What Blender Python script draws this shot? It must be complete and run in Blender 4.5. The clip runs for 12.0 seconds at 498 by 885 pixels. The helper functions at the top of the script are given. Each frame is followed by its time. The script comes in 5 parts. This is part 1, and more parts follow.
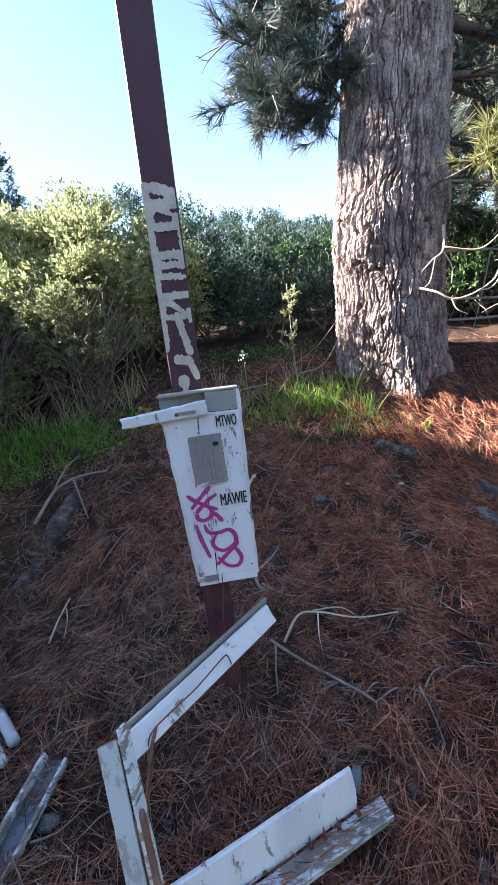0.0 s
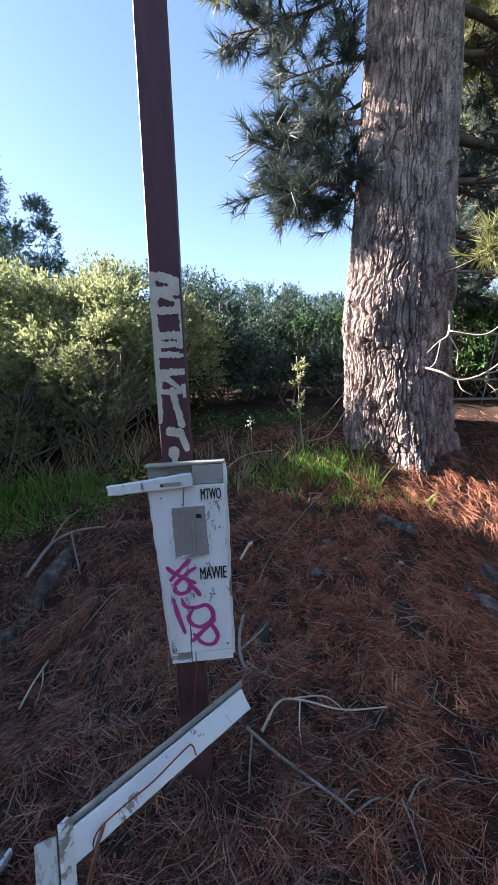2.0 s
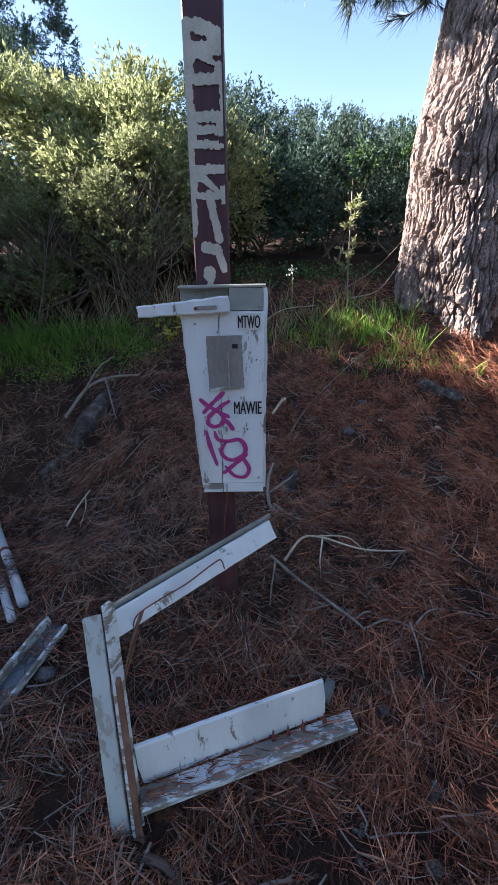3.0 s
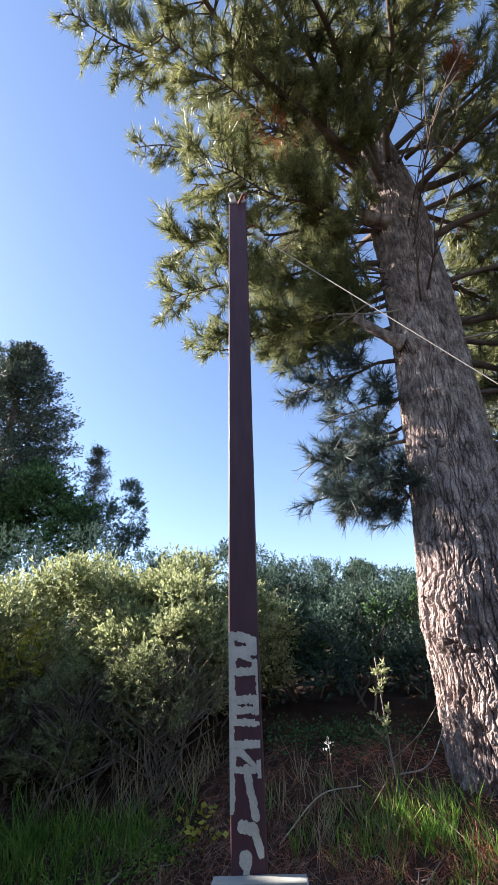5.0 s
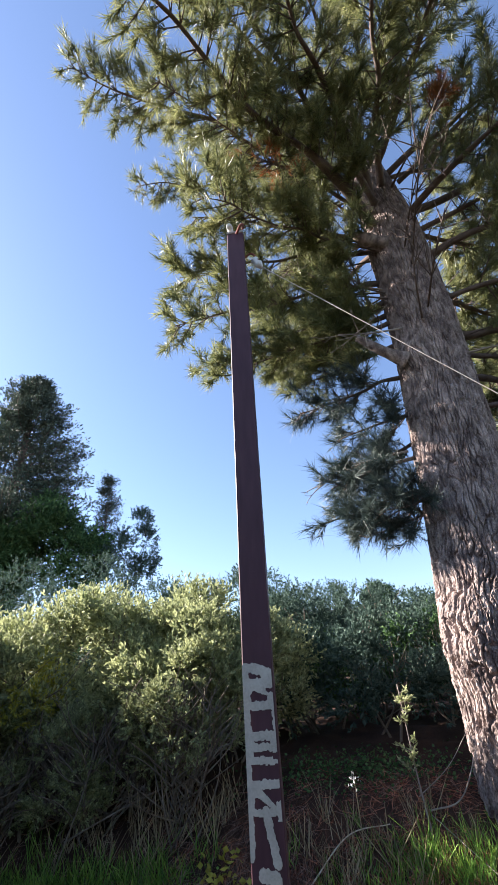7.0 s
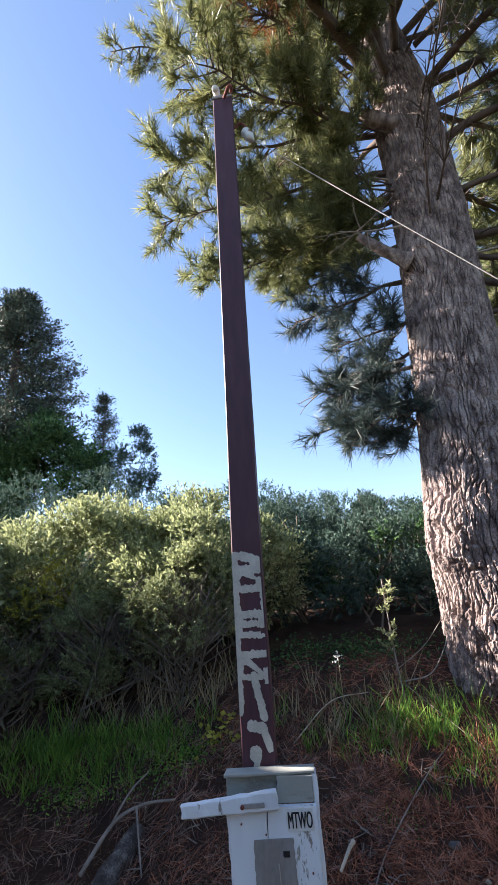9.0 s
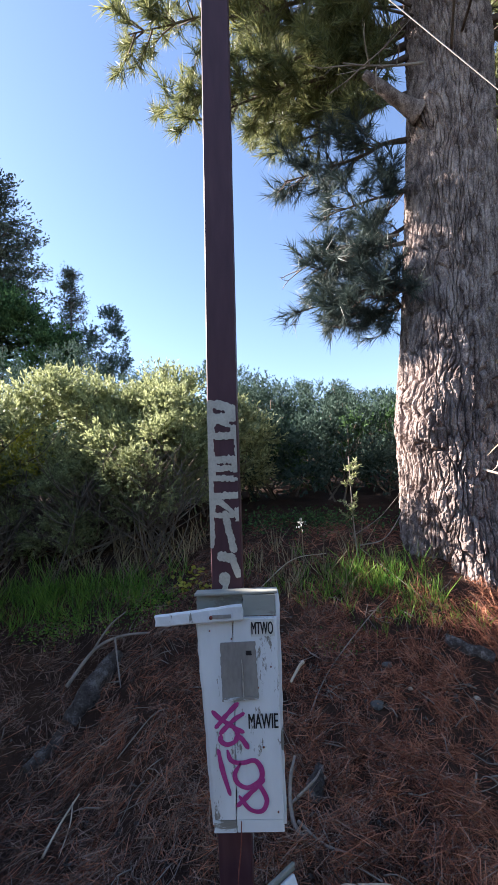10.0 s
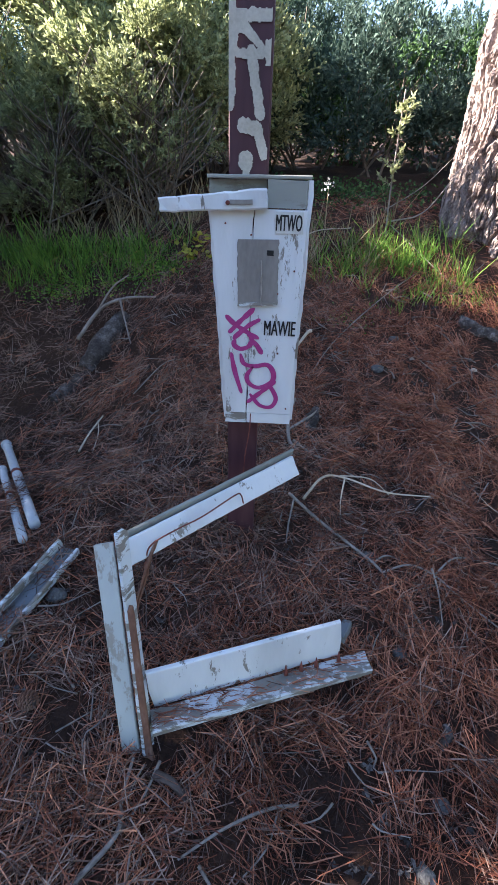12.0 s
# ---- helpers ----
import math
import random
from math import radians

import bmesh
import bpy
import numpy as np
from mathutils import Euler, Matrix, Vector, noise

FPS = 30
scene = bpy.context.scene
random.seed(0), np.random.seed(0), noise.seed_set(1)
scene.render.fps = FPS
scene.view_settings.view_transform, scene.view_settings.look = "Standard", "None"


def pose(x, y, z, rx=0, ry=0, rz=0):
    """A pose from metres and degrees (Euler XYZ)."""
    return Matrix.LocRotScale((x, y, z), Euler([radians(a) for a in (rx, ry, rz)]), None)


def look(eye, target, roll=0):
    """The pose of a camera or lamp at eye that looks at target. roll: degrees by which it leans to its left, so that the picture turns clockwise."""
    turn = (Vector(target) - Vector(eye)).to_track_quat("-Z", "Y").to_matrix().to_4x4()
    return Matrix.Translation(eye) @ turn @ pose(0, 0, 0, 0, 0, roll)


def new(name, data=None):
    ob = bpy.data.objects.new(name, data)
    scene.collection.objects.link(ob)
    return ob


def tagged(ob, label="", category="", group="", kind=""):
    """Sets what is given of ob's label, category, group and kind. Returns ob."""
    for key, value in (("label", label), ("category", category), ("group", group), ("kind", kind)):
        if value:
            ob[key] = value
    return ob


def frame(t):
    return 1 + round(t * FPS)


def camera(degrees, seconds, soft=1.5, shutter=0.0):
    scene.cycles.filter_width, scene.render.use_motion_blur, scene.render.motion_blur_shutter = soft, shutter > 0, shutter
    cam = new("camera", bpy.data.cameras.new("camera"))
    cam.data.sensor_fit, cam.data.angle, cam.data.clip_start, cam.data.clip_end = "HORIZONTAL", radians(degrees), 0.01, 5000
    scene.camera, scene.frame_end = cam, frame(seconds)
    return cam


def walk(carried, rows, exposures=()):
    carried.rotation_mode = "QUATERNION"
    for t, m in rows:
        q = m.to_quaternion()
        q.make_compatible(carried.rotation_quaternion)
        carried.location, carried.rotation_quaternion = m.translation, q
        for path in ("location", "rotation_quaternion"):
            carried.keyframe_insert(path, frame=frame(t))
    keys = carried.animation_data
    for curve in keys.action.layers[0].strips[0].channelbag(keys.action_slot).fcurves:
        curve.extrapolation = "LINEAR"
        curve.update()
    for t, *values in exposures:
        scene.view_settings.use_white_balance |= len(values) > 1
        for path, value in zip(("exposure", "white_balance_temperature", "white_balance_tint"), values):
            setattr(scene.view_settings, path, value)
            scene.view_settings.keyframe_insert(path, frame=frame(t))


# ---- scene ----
cam = camera(60.3, 12.0, 1.0)
PATH = [
    (0, (-0.212, -0.27, 1.327), (-0.017, 1.666, 0.862), -6.5),
    (0.5, (-0.211, -0.327, 1.45), (0.104, 1.643, 1.305), -4.0),
    (1, (-0.165, -0.355, 1.448), (0.182, 1.612, 1.346), -3.2),
    (1.5, (-0.123, -0.339, 1.436), (0.234, 1.624, 1.296), -3.1),
    (2, (-0.116, -0.292, 1.378), (0.038, 1.693, 1.184), -2.9),
    (2.5, (-0.126, -0.245, 1.266), (-0.115, 1.693, 0.773), -1.4),
    (2.7, (-0.141, -0.226, 1.231), (-0.125, 1.648, 0.534), -0.9),
    (3.1, (-0.135, -0.221, 1.25), (-0.162, 1.63, 0.485), -0.7),
    (3.5, (-0.134, -0.25, 1.353), (-0.203, 1.693, 0.925), -1.1),
    (3.9, (-0.132, -0.298, 1.495), (-0.24, 1.688, 1.558), -1.6),
    (4.3, (-0.131, -0.35, 1.602), (-0.254, 1.59, 2.055), -1.8),
    (4.5, (-0.144, -0.366, 1.627), (-0.247, 1.544, 2.211), -1.6),
    (5, (-0.129, -0.452, 1.68), (-0.213, 1.309, 2.623), -2.1),
    (5.5, (-0.135, -0.48, 1.702), (-0.221, 1.19, 2.798), -2.0),
    (6, (-0.12, -0.472, 1.695), (-0.223, 1.19, 2.803), -2.2),
    (6.5, (-0.123, -0.446, 1.689), (-0.235, 1.243, 2.754), -3.1),
    (8.3, (-0.085, -0.445, 1.689), (-0.212, 1.278, 2.695), -4.8),
    (8.5, (-0.091, -0.43, 1.675), (-0.222, 1.325, 2.625), -4.7),
    (9, (-0.101, -0.356, 1.638), (-0.239, 1.513, 2.336), -4.1),
    (9.5, (-0.109, -0.313, 1.572), (-0.187, 1.626, 2.055), -3.1),
    (10, (-0.125, -0.268, 1.505), (-0.178, 1.72, 1.717), -2.1),
    (10.5, (-0.143, -0.231, 1.435), (-0.188, 1.768, 1.383), -0.5),
    (11, (-0.155, -0.186, 1.334), (-0.205, 1.769, 0.914), 1.1),
    (11.5, (-0.162, -0.145, 1.257), (-0.217, 1.712, 0.517), 2.0),
    (12, (-0.181, -0.125, 1.157), (-0.243, 1.597, 0.14), 1.8),
]
EXPOSURES = [(t, stops + 2.4, 6000, 17) for t, stops in ((0, 0.8), (0.5, 0.5), (2.5, 0.3), (4.5, 0.05), (5.5, 0.0), (8.5, 0.05), (9.5, 0.15), (10.5, 0.15), (11.2, 0.3), (12, 0.9))]
walk(cam, [(t, look(eye, target, roll)) for t, eye, target, roll in PATH], EXPOSURES)

# ---- light ----
SUN_AZ, SUN_EL = -80.0, 30.0  # degrees clockwise from +y, and above the horizon
world = bpy.data.worlds.new("world")
scene.world = world
world.use_nodes = True
sky = world.node_tree.nodes.new("ShaderNodeTexSky")
sky.sky_type, sky.sun_disc = "NISHITA", False
sky.ozone_density, sky.dust_density = 0.9, 0.4
sky.sun_elevation, sky.sun_rotation = radians(SUN_EL), radians(SUN_AZ)
background = world.node_tree.nodes["Background"]
world.node_tree.links.new(sky.outputs["Color"], background.inputs["Color"])
background.inputs["Strength"].default_value = 0.056
sun = new("sun", bpy.data.lights.new("sun", "SUN"))
sun.data.energy, sun.data.angle, sun.data.color = 5.0, radians(0.6), (1.0, 0.9, 0.74)
sun_way = Vector((math.sin(radians(SUN_AZ)) * math.cos(radians(SUN_EL)), math.cos(radians(SUN_AZ)) * math.cos(radians(SUN_EL)), math.sin(radians(SUN_EL))))
sun.matrix_world = look(sun_way * 60, (0, 0, 0))


# ---- materials ----
def material(name, stops, rough=0.8, scale=8.0, fine=60.0, bump=0.3, depth=0.01, metal=0.0, island=0.0, through_light=0.0, stretch=(1, 1, 1), spec=0.3):
    """A surface whose colour runs over stops by coarse and fine noise, and by chance from piece to piece."""
    m = bpy.data.materials.new(name)
    m.use_nodes = True
    n, link = m.node_tree.nodes, m.node_tree.links.new
    b = n["Principled BSDF"]
    co, mp = n.new("ShaderNodeTexCoord"), n.new("ShaderNodeMapping")
    mp.inputs["Scale"].default_value = stretch
    link(co.outputs["Object"], mp.inputs["Vector"])
    n1, n2 = n.new("ShaderNodeTexNoise"), n.new("ShaderNodeTexNoise")
    n1.inputs["Scale"].default_value, n1.inputs["Detail"].default_value = scale, 5
    n2.inputs["Scale"].default_value, n2.inputs["Detail"].default_value = fine, 4
    link(mp.outputs["Vector"], n1.inputs["Vector"]), link(mp.outputs["Vector"], n2.inputs["Vector"])
    mix = n.new("ShaderNodeMath")
    mix.operation = "MULTIPLY_ADD"
    mix.inputs[1].default_value, mix.inputs[2].default_value = 0.45, 0.0
    link(n2.outputs["Fac"], mix.inputs[0])
    add = n.new("ShaderNodeMath")
    add.operation = "MULTIPLY_ADD"
    add.inputs[1].default_value = 0.65
    link(n1.outputs["Fac"], add.inputs[0]), link(mix.outputs[0], add.inputs[2])
    last = add
    if island:
        geo, isl = n.new("ShaderNodeNewGeometry"), n.new("ShaderNodeMath")
        isl.operation = "MULTIPLY_ADD"
        isl.inputs[1].default_value = island
        link(geo.outputs["Random Per Island"], isl.inputs[0])
        sub = n.new("ShaderNodeMath")
        sub.operation = "SUBTRACT"
        sub.inputs[1].default_value = island * 0.5
        link(add.outputs[0], isl.inputs[2]), link(isl.outputs[0], sub.inputs[0])
        last = sub
    ramp = n.new("ShaderNodeValToRGB")
    e = ramp.color_ramp.elements
    while len(e) < len(stops):
        e.new(0.5)
    for k, (at, c) in enumerate(stops):
        e[k].position, e[k].color = at, (*c, 1)
    link(last.outputs[0], ramp.inputs["Fac"]), link(ramp.outputs["Color"], b.inputs["Base Color"])
    b.inputs["Roughness"].default_value, b.inputs["Metallic"].default_value = rough, metal
    b.inputs["Specular IOR Level"].default_value = spec
    if bump:
        bm = n.new("ShaderNodeBump")
        bm.inputs["Strength"].default_value, bm.inputs["Distance"].default_value = bump, depth
        link(add.outputs[0], bm.inputs["Height"]), link(bm.outputs["Normal"], b.inputs["Normal"])
    if through_light:
        t, mx = n.new("ShaderNodeBsdfTranslucent"), n.new("ShaderNodeMixShader")
        mx.inputs["Fac"].default_value = through_light
        link(ramp.outputs["Color"], t.inputs["Color"])
        link(b.outputs[0], mx.inputs[1]), link(t.outputs[0], mx.inputs[2])
        link(mx.outputs[0], n["Material Output"].inputs["Surface"])
    return m


M_DUFF = material("needle_duff", [(0.3, (0.014, 0.008, 0.006)), (0.55, (0.042, 0.021, 0.013)), (0.75, (0.09, 0.046, 0.028))], 0.95, 3.0, 90, 0.9, 0.02)
M_RED = material("red_needles", [(0.15, (0.03, 0.009, 0.006)), (0.5, (0.28, 0.09, 0.048)), (0.85, (0.55, 0.24, 0.14))], 0.6, 1.6, 25, 0, island=0.65)
M_GREY = material("grey_needles", [(0.15, (0.022, 0.014, 0.011)), (0.5, (0.145, 0.084, 0.064)), (0.85, (0.4, 0.27, 0.21))], 0.65, 1.6, 25, 0, island=0.65)
M_BARK = material("pine_bark", [(0.36, (0.05, 0.036, 0.033)), (0.5, (0.16, 0.122, 0.11)), (0.68, (0.4, 0.325, 0.29))], 0.95, 14, 120, 1.0, 0.012, stretch=(1, 1, 0.45))
M_LIMB = material("limb_bark", [(0.3, (0.05, 0.036, 0.03)), (0.7, (0.16, 0.12, 0.1))], 0.95, 9, 60, 0.7, 0.01)
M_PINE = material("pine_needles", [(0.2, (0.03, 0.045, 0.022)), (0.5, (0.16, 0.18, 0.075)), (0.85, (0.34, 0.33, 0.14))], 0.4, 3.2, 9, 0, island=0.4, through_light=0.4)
# darker copy of the pine needles: shade put into the colour of the low boughs
M_PINE_LOW = material("shade_toned_needles", [(0.2, (0.014, 0.024, 0.022)), (0.5, (0.042, 0.062, 0.055)), (0.85, (0.1, 0.125, 0.105))], 0.45, 3.2, 9, 0, island=0.4, through_light=0.15)
M_DEAD = material("dead_needles", [(0.2, (0.12, 0.04, 0.015)), (0.8, (0.4, 0.17, 0.06))], 0.7, 2, 20, 0, island=0.5, through_light=0.2)
M_LEAF_A = material("grey_green_leaves", [(0.2, (0.08, 0.095, 0.05)), (0.5, (0.27, 0.3, 0.145)), (0.8, (0.5, 0.53, 0.27))], 0.45, 5.0, 14, 0, island=0.4, through_light=0.4)
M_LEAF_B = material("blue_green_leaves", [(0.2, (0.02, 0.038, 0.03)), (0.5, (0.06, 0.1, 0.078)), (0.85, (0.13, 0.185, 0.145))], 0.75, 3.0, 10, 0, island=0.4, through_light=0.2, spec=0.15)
M_LEAF_C = material("dark_leaves", [(0.2, (0.025, 0.055, 0.022)), (0.5, (0.055, 0.115, 0.04)), (0.85, (0.12, 0.2, 0.075))], 0.7, 2.0, 5, 0, island=0.5, through_light=0.2, spec=0.15)
M_CONIFER = material("conifer_leaves", [(0.2, (0.03, 0.045, 0.035)), (0.5, (0.06, 0.085, 0.06)), (0.85, (0.1, 0.13, 0.09))], 0.7, 0.4, 4, 0, island=0.5, through_light=0.1)
M_YELLOW = material("yellow_leaves", [(0.2, (0.2, 0.22, 0.03)), (0.8, (0.5, 0.46, 0.08))], 0.5, 4, 30, 0, island=0.5, through_light=0.35)
M_GRASS = material("grass_blades", [(0.2, (0.035, 0.08, 0.016)), (0.5, (0.13, 0.27, 0.042)), (0.85, (0.28, 0.42, 0.07))], 0.45, 5, 20, 0, island=0.55, through_light=0.35)
M_STRAW = material("dry_grass", [(0.2, (0.14, 0.1, 0.06)), (0.8, (0.42, 0.34, 0.2))], 0.75, 3, 20, 0, island=0.5)
M_TWIG = material("bare_twigs", [(0.3, (0.12, 0.095, 0.08)), (0.7, (0.34, 0.29, 0.25))], 0.9, 10, 70, 0.4, 0.003)
M_PALE = material("bleached_twig", [(0.3, (0.34, 0.27, 0.2)), (0.7, (0.62, 0.53, 0.42))], 0.85, 12, 70, 0.3, 0.003)
M_STEM = material("shrub_stems", [(0.3, (0.07, 0.056, 0.042)), (0.7, (0.23, 0.19, 0.15))], 0.9, 12, 70, 0.4, 0.003)
M_POST = material("maroon_paint", [(0.3, (0.05, 0.02, 0.026)), (0.55, (0.078, 0.033, 0.041)), (0.8, (0.115, 0.056, 0.06))], 0.55, 3, 40, 0.25, 0.004, stretch=(1, 1, 0.15))
M_SPRAY = material("cream_spray_paint", [(0.3, (0.36, 0.32, 0.26)), (0.6, (0.52, 0.47, 0.39)), (0.8, (0.6, 0.56, 0.48))], 0.6, 14, 160, 0.2, 0.001)
M_PINK = material("magenta_spray_paint", [(0.25, (0.34, 0.035, 0.16)), (0.6, (0.42, 0.05, 0.22)), (0.85, (0.5, 0.14, 0.3))], 0.5, 25, 160, 0.1, 0.001)
M_BLACK = material("black_letters", [(0.3, (0.01, 0.01, 0.012)), (0.8, (0.03, 0.03, 0.032))], 0.5, 20, 120, 0.1, 0.001)
M_STEEL = material("grey_panel", [(0.3, (0.2, 0.18, 0.165)), (0.6, (0.29, 0.265, 0.245)), (0.85, (0.36, 0.335, 0.31))], 0.5, 7, 90, 0.15, 0.002, stretch=(1, 1, 0.4))
M_WIRE = material("wire", [(0.3, (0.3, 0.27, 0.24)), (0.8, (0.55, 0.5, 0.45))], 0.5, 20, 90, 0.1, 0.001)
M_RUST = material("rusty_wire", [(0.3, (0.12, 0.03, 0.025)), (0.8, (0.26, 0.09, 0.07))], 0.8, 30, 120, 0.3, 0.001)
M_RUSTWOOD = material("rust_stained_wood", [(0.3, (0.1, 0.045, 0.03)), (0.55, (0.2, 0.1, 0.065)), (0.8, (0.34, 0.22, 0.16))], 0.9, 18, 90, 0.6, 0.004, stretch=(1, 1, 0.3))
M_PVC = material("grey_plastic_pipe", [(0.3, (0.42, 0.45, 0.48)), (0.8, (0.6, 0.62, 0.64))], 0.45, 9, 80, 0.1, 0.001)
M_STONE = material("stone", [(0.3, (0.05, 0.048, 0.047)), (0.55, (0.12, 0.115, 0.11)), (0.8, (0.28, 0.265, 0.25))], 0.95, 30, 160, 0.9, 0.008)
M_CHAR = material("rotten_log", [(0.35, (0.025, 0.02, 0.018)), (0.55, (0.08, 0.066, 0.06)), (0.75, (0.26, 0.235, 0.22))], 0.95, 18, 110, 1.0, 0.02, stretch=(1, 1, 1))
M_CERAMIC = material("white_ceramic", [(0.3, (0.55, 0.54, 0.5)), (0.8, (0.7, 0.69, 0.66))], 0.3, 20, 90, 0, spec=0.5)


def painted_wood(name, paint, wood, worn, stretch, rough=0.6):
    """Old paint that flakes off weathered wood in patches drawn out along the grain."""
    m = material(name, [(0.0, wood[0]), (1.0, wood[1])], 0.9, 16, 90, 0.5, 0.004, stretch=stretch)
    n, link = m.node_tree.nodes, m.node_tree.links.new
    b, ramp = n["Principled BSDF"], next(x for x in n if x.type == "VALTORGB")
    mp = next(x for x in n if x.type == "MAPPING")
    cut, dirt = n.new("ShaderNodeTexNoise"), n.new("ShaderNodeTexNoise")
    cut.inputs["Scale"].default_value, cut.inputs["Detail"].default_value, cut.inputs["Roughness"].default_value = 19, 9, 0.72
    dirt.inputs["Scale"].default_value, dirt.inputs["Detail"].default_value = 5, 6
    link(mp.outputs["Vector"], cut.inputs["Vector"]), link(mp.outputs["Vector"], dirt.inputs["Vector"])
    edge = n.new("ShaderNodeMapRange")
    edge.inputs["From Min"].default_value, edge.inputs["From Max"].default_value = worn, worn + 0.025
    link(cut.outputs["Fac"], edge.inputs["Value"])
    coat = n.new("ShaderNodeMix")
    coat.data_type = "RGBA"
    coat.inputs["A"].default_value, coat.inputs["B"].default_value = (*[0.72 * c for c in paint], 1), (*paint, 1)
    spread = n.new("ShaderNodeMapRange")
    spread.inputs["From Min"].default_value, spread.inputs["From Max"].default_value = 0.3, 0.55
    link(dirt.outputs["Fac"], spread.inputs["Value"]), link(spread.outputs[0], coat.inputs["Factor"])
    mix = n.new("ShaderNodeMix")
    mix.data_type = "RGBA"
    link(edge.outputs[0], mix.inputs["Factor"]), link(ramp.outputs["Color"], mix.inputs["A"]), link(coat.outputs["Result"], mix.inputs["B"])
    link(mix.outputs["Result"], b.inputs["Base Color"])
    b.inputs["Roughness"].default_value = rough
    return m


GREY_WOOD = ((0.12, 0.105, 0.09), (0.36, 0.33, 0.29))
M_WHITE = painted_wood("white_paint_on_boards", (0.74, 0.75, 0.76), GREY_WOOD, 0.395, (1, 1, 0.3))
M_FLAKE = painted_wood("flaking_white_paint", (0.66, 0.69, 0.71), GREY_WOOD, 0.465, (0.25, 0.5, 1.4))
M_BEIGE = painted_wood("bare_beige_board", (0.3, 0.3, 0.265), GREY_WOOD, 0.42, (0.4, 1, 1))
M_GREYBOARD = painted_wood("weathered_board", (0.5, 0.53, 0.52), ((0.24, 0.225, 0.2), (0.44, 0.42, 0.38)), 0.45, (1, 1, 0.12))

M_DARKBOARD = painted_wood("dark_weathered_board", (0.16, 0.18, 0.2), ((0.05, 0.048, 0.046), (0.16, 0.15, 0.14)), 0.45, (1, 1, 0.3))


# ---- building tools ----
def vnoise(p, seed=0.0):
    """Smooth noise from 0 to 1 at rows of points."""
    p = np.asarray(p, float)
    i = np.floor(p)
    f = p - i
    f = f * f * (3 - 2 * f)
    out = 0
    for dx in (0, 1):
        for dy in (0, 1):
            for dz in (0, 1):
                h = np.sin((i[..., 0] + dx) * 127.1 + (i[..., 1] + dy) * 311.7 + (i[..., 2] + dz) * 74.7 + seed * 19.19) * 43758.5453
                w = (f[..., 0] if dx else 1 - f[..., 0]) * (f[..., 1] if dy else 1 - f[..., 1]) * (f[..., 2] if dz else 1 - f[..., 2])
                out = out + (h - np.floor(h)) * w
    return out


def fbm(p, octaves=4, seed=0.0):
    p = np.asarray(p, float)
    return sum(vnoise(p * 2**k, seed + k) * 0.5 ** (k + 1) for k in range(octaves))


def smooth(a, b, v):
    s = np.clip((np.asarray(v, float) - a) / (b - a), 0, 1)
    return s * s * (3 - 2 * s)


def ground_base(x, y):
    z = np.interp(y, [-60, -3, 0.3, 1.15, 1.7, 2.1, 2.5, 3.0, 3.4, 3.8, 4.6, 6, 10, 20, 32, 60, 200],
                  [-3, -0.3, -0.12, -0.01, 0.08, 0.17, 0.3, 0.55, 0.8, 1.0, 1.2, 1.4, 2.0, 4.0, 7.0, 8, 9])
    left = smooth(-0.3, -1.5, x) * smooth(1.0, 1.8, y) * (1 - smooth(4.2, 6, y))
    right = smooth(0.9, 2.2, x) * smooth(1.2, 2.0, y) * (1 - smooth(2.6, 3.6, y))
    mound = 0.08 * np.exp(-(((x - 1.5) / 0.75) ** 2 + ((y - 3.2) / 0.5) ** 2))
    return z - 0.19 * left - 0.08 * right + mound


def ground_z(x, y):
    x, y = np.asarray(x, float), np.asarray(y, float)
    p = np.stack([x * 2.2, y * 2.2, 0 * x], -1)
    near = 1 - smooth(6, 14, np.hypot(x, y - 2))
    return ground_base(x, y) + near * (0.14 * (fbm(p, 3, 3) - 0.44) + 0.02 * (vnoise(p * 7, 5) - 0.5))


def raw(name, v, f, mats, smooth_faces=False, slots=None):
    """A mesh from arrays of points and of faces that all have as many corners."""
    v, f = np.asarray(v, float), np.asarray(f, int)
    me = bpy.data.meshes.new(name)
    me.vertices.add(len(v)), me.loops.add(f.size), me.polygons.add(len(f))
    me.vertices.foreach_set("co", v.ravel())
    me.loops.foreach_set("vertex_index", f.ravel())
    me.polygons.foreach_set("loop_start", np.arange(0, f.size, f.shape[1]))
    me.polygons.foreach_set("use_smooth", np.full(len(f), smooth_faces))
    for m in mats if isinstance(mats, (list, tuple)) else [mats]:
        me.materials.append(m)
    if slots is not None:
        me.polygons.foreach_set("material_index", slots)
    me.update(calc_edges=True)
    return me


def origin(ob):
    at = Vector((0, 0, 0))
    while ob:
        at += ob.location
        ob = ob.parent
    return at


def part(name, data, mat=None, parent=None, label=""):
    """Links a mesh, a bmesh or (points, faces), given in the world's metres, as one object under a thing or a part."""
    if isinstance(data, tuple):
        data = raw(name, data[0], data[1], mat, len(data) == 2)
    elif isinstance(data, bmesh.types.BMesh):
        me = bpy.data.meshes.new(name)
        bmesh.ops.recalc_face_normals(data, faces=data.faces)
        data.to_mesh(me), data.free()
        me.materials.append(mat)
        data = me
    if parent:
        data.transform(Matrix.Translation(-origin(parent)))
    ob = new(name, data)
    ob.parent = parent
    return tagged(ob, label)


def thing(name, at, label, category, group="", kind=""):
    ob = new(name)
    ob.empty_display_size = 0.1
    ob.location = at
    return tagged(ob, label, category, group, kind)


def lone(name, data, mat, at, label, category, group="", kind=""):
    """A thing of one mesh, with its origin at its base."""
    ob = part(name, data, mat)
    ob.data.transform(Matrix.Translation(-Vector(at)))
    ob.location = at
    return tagged(ob, label, category, group, kind)


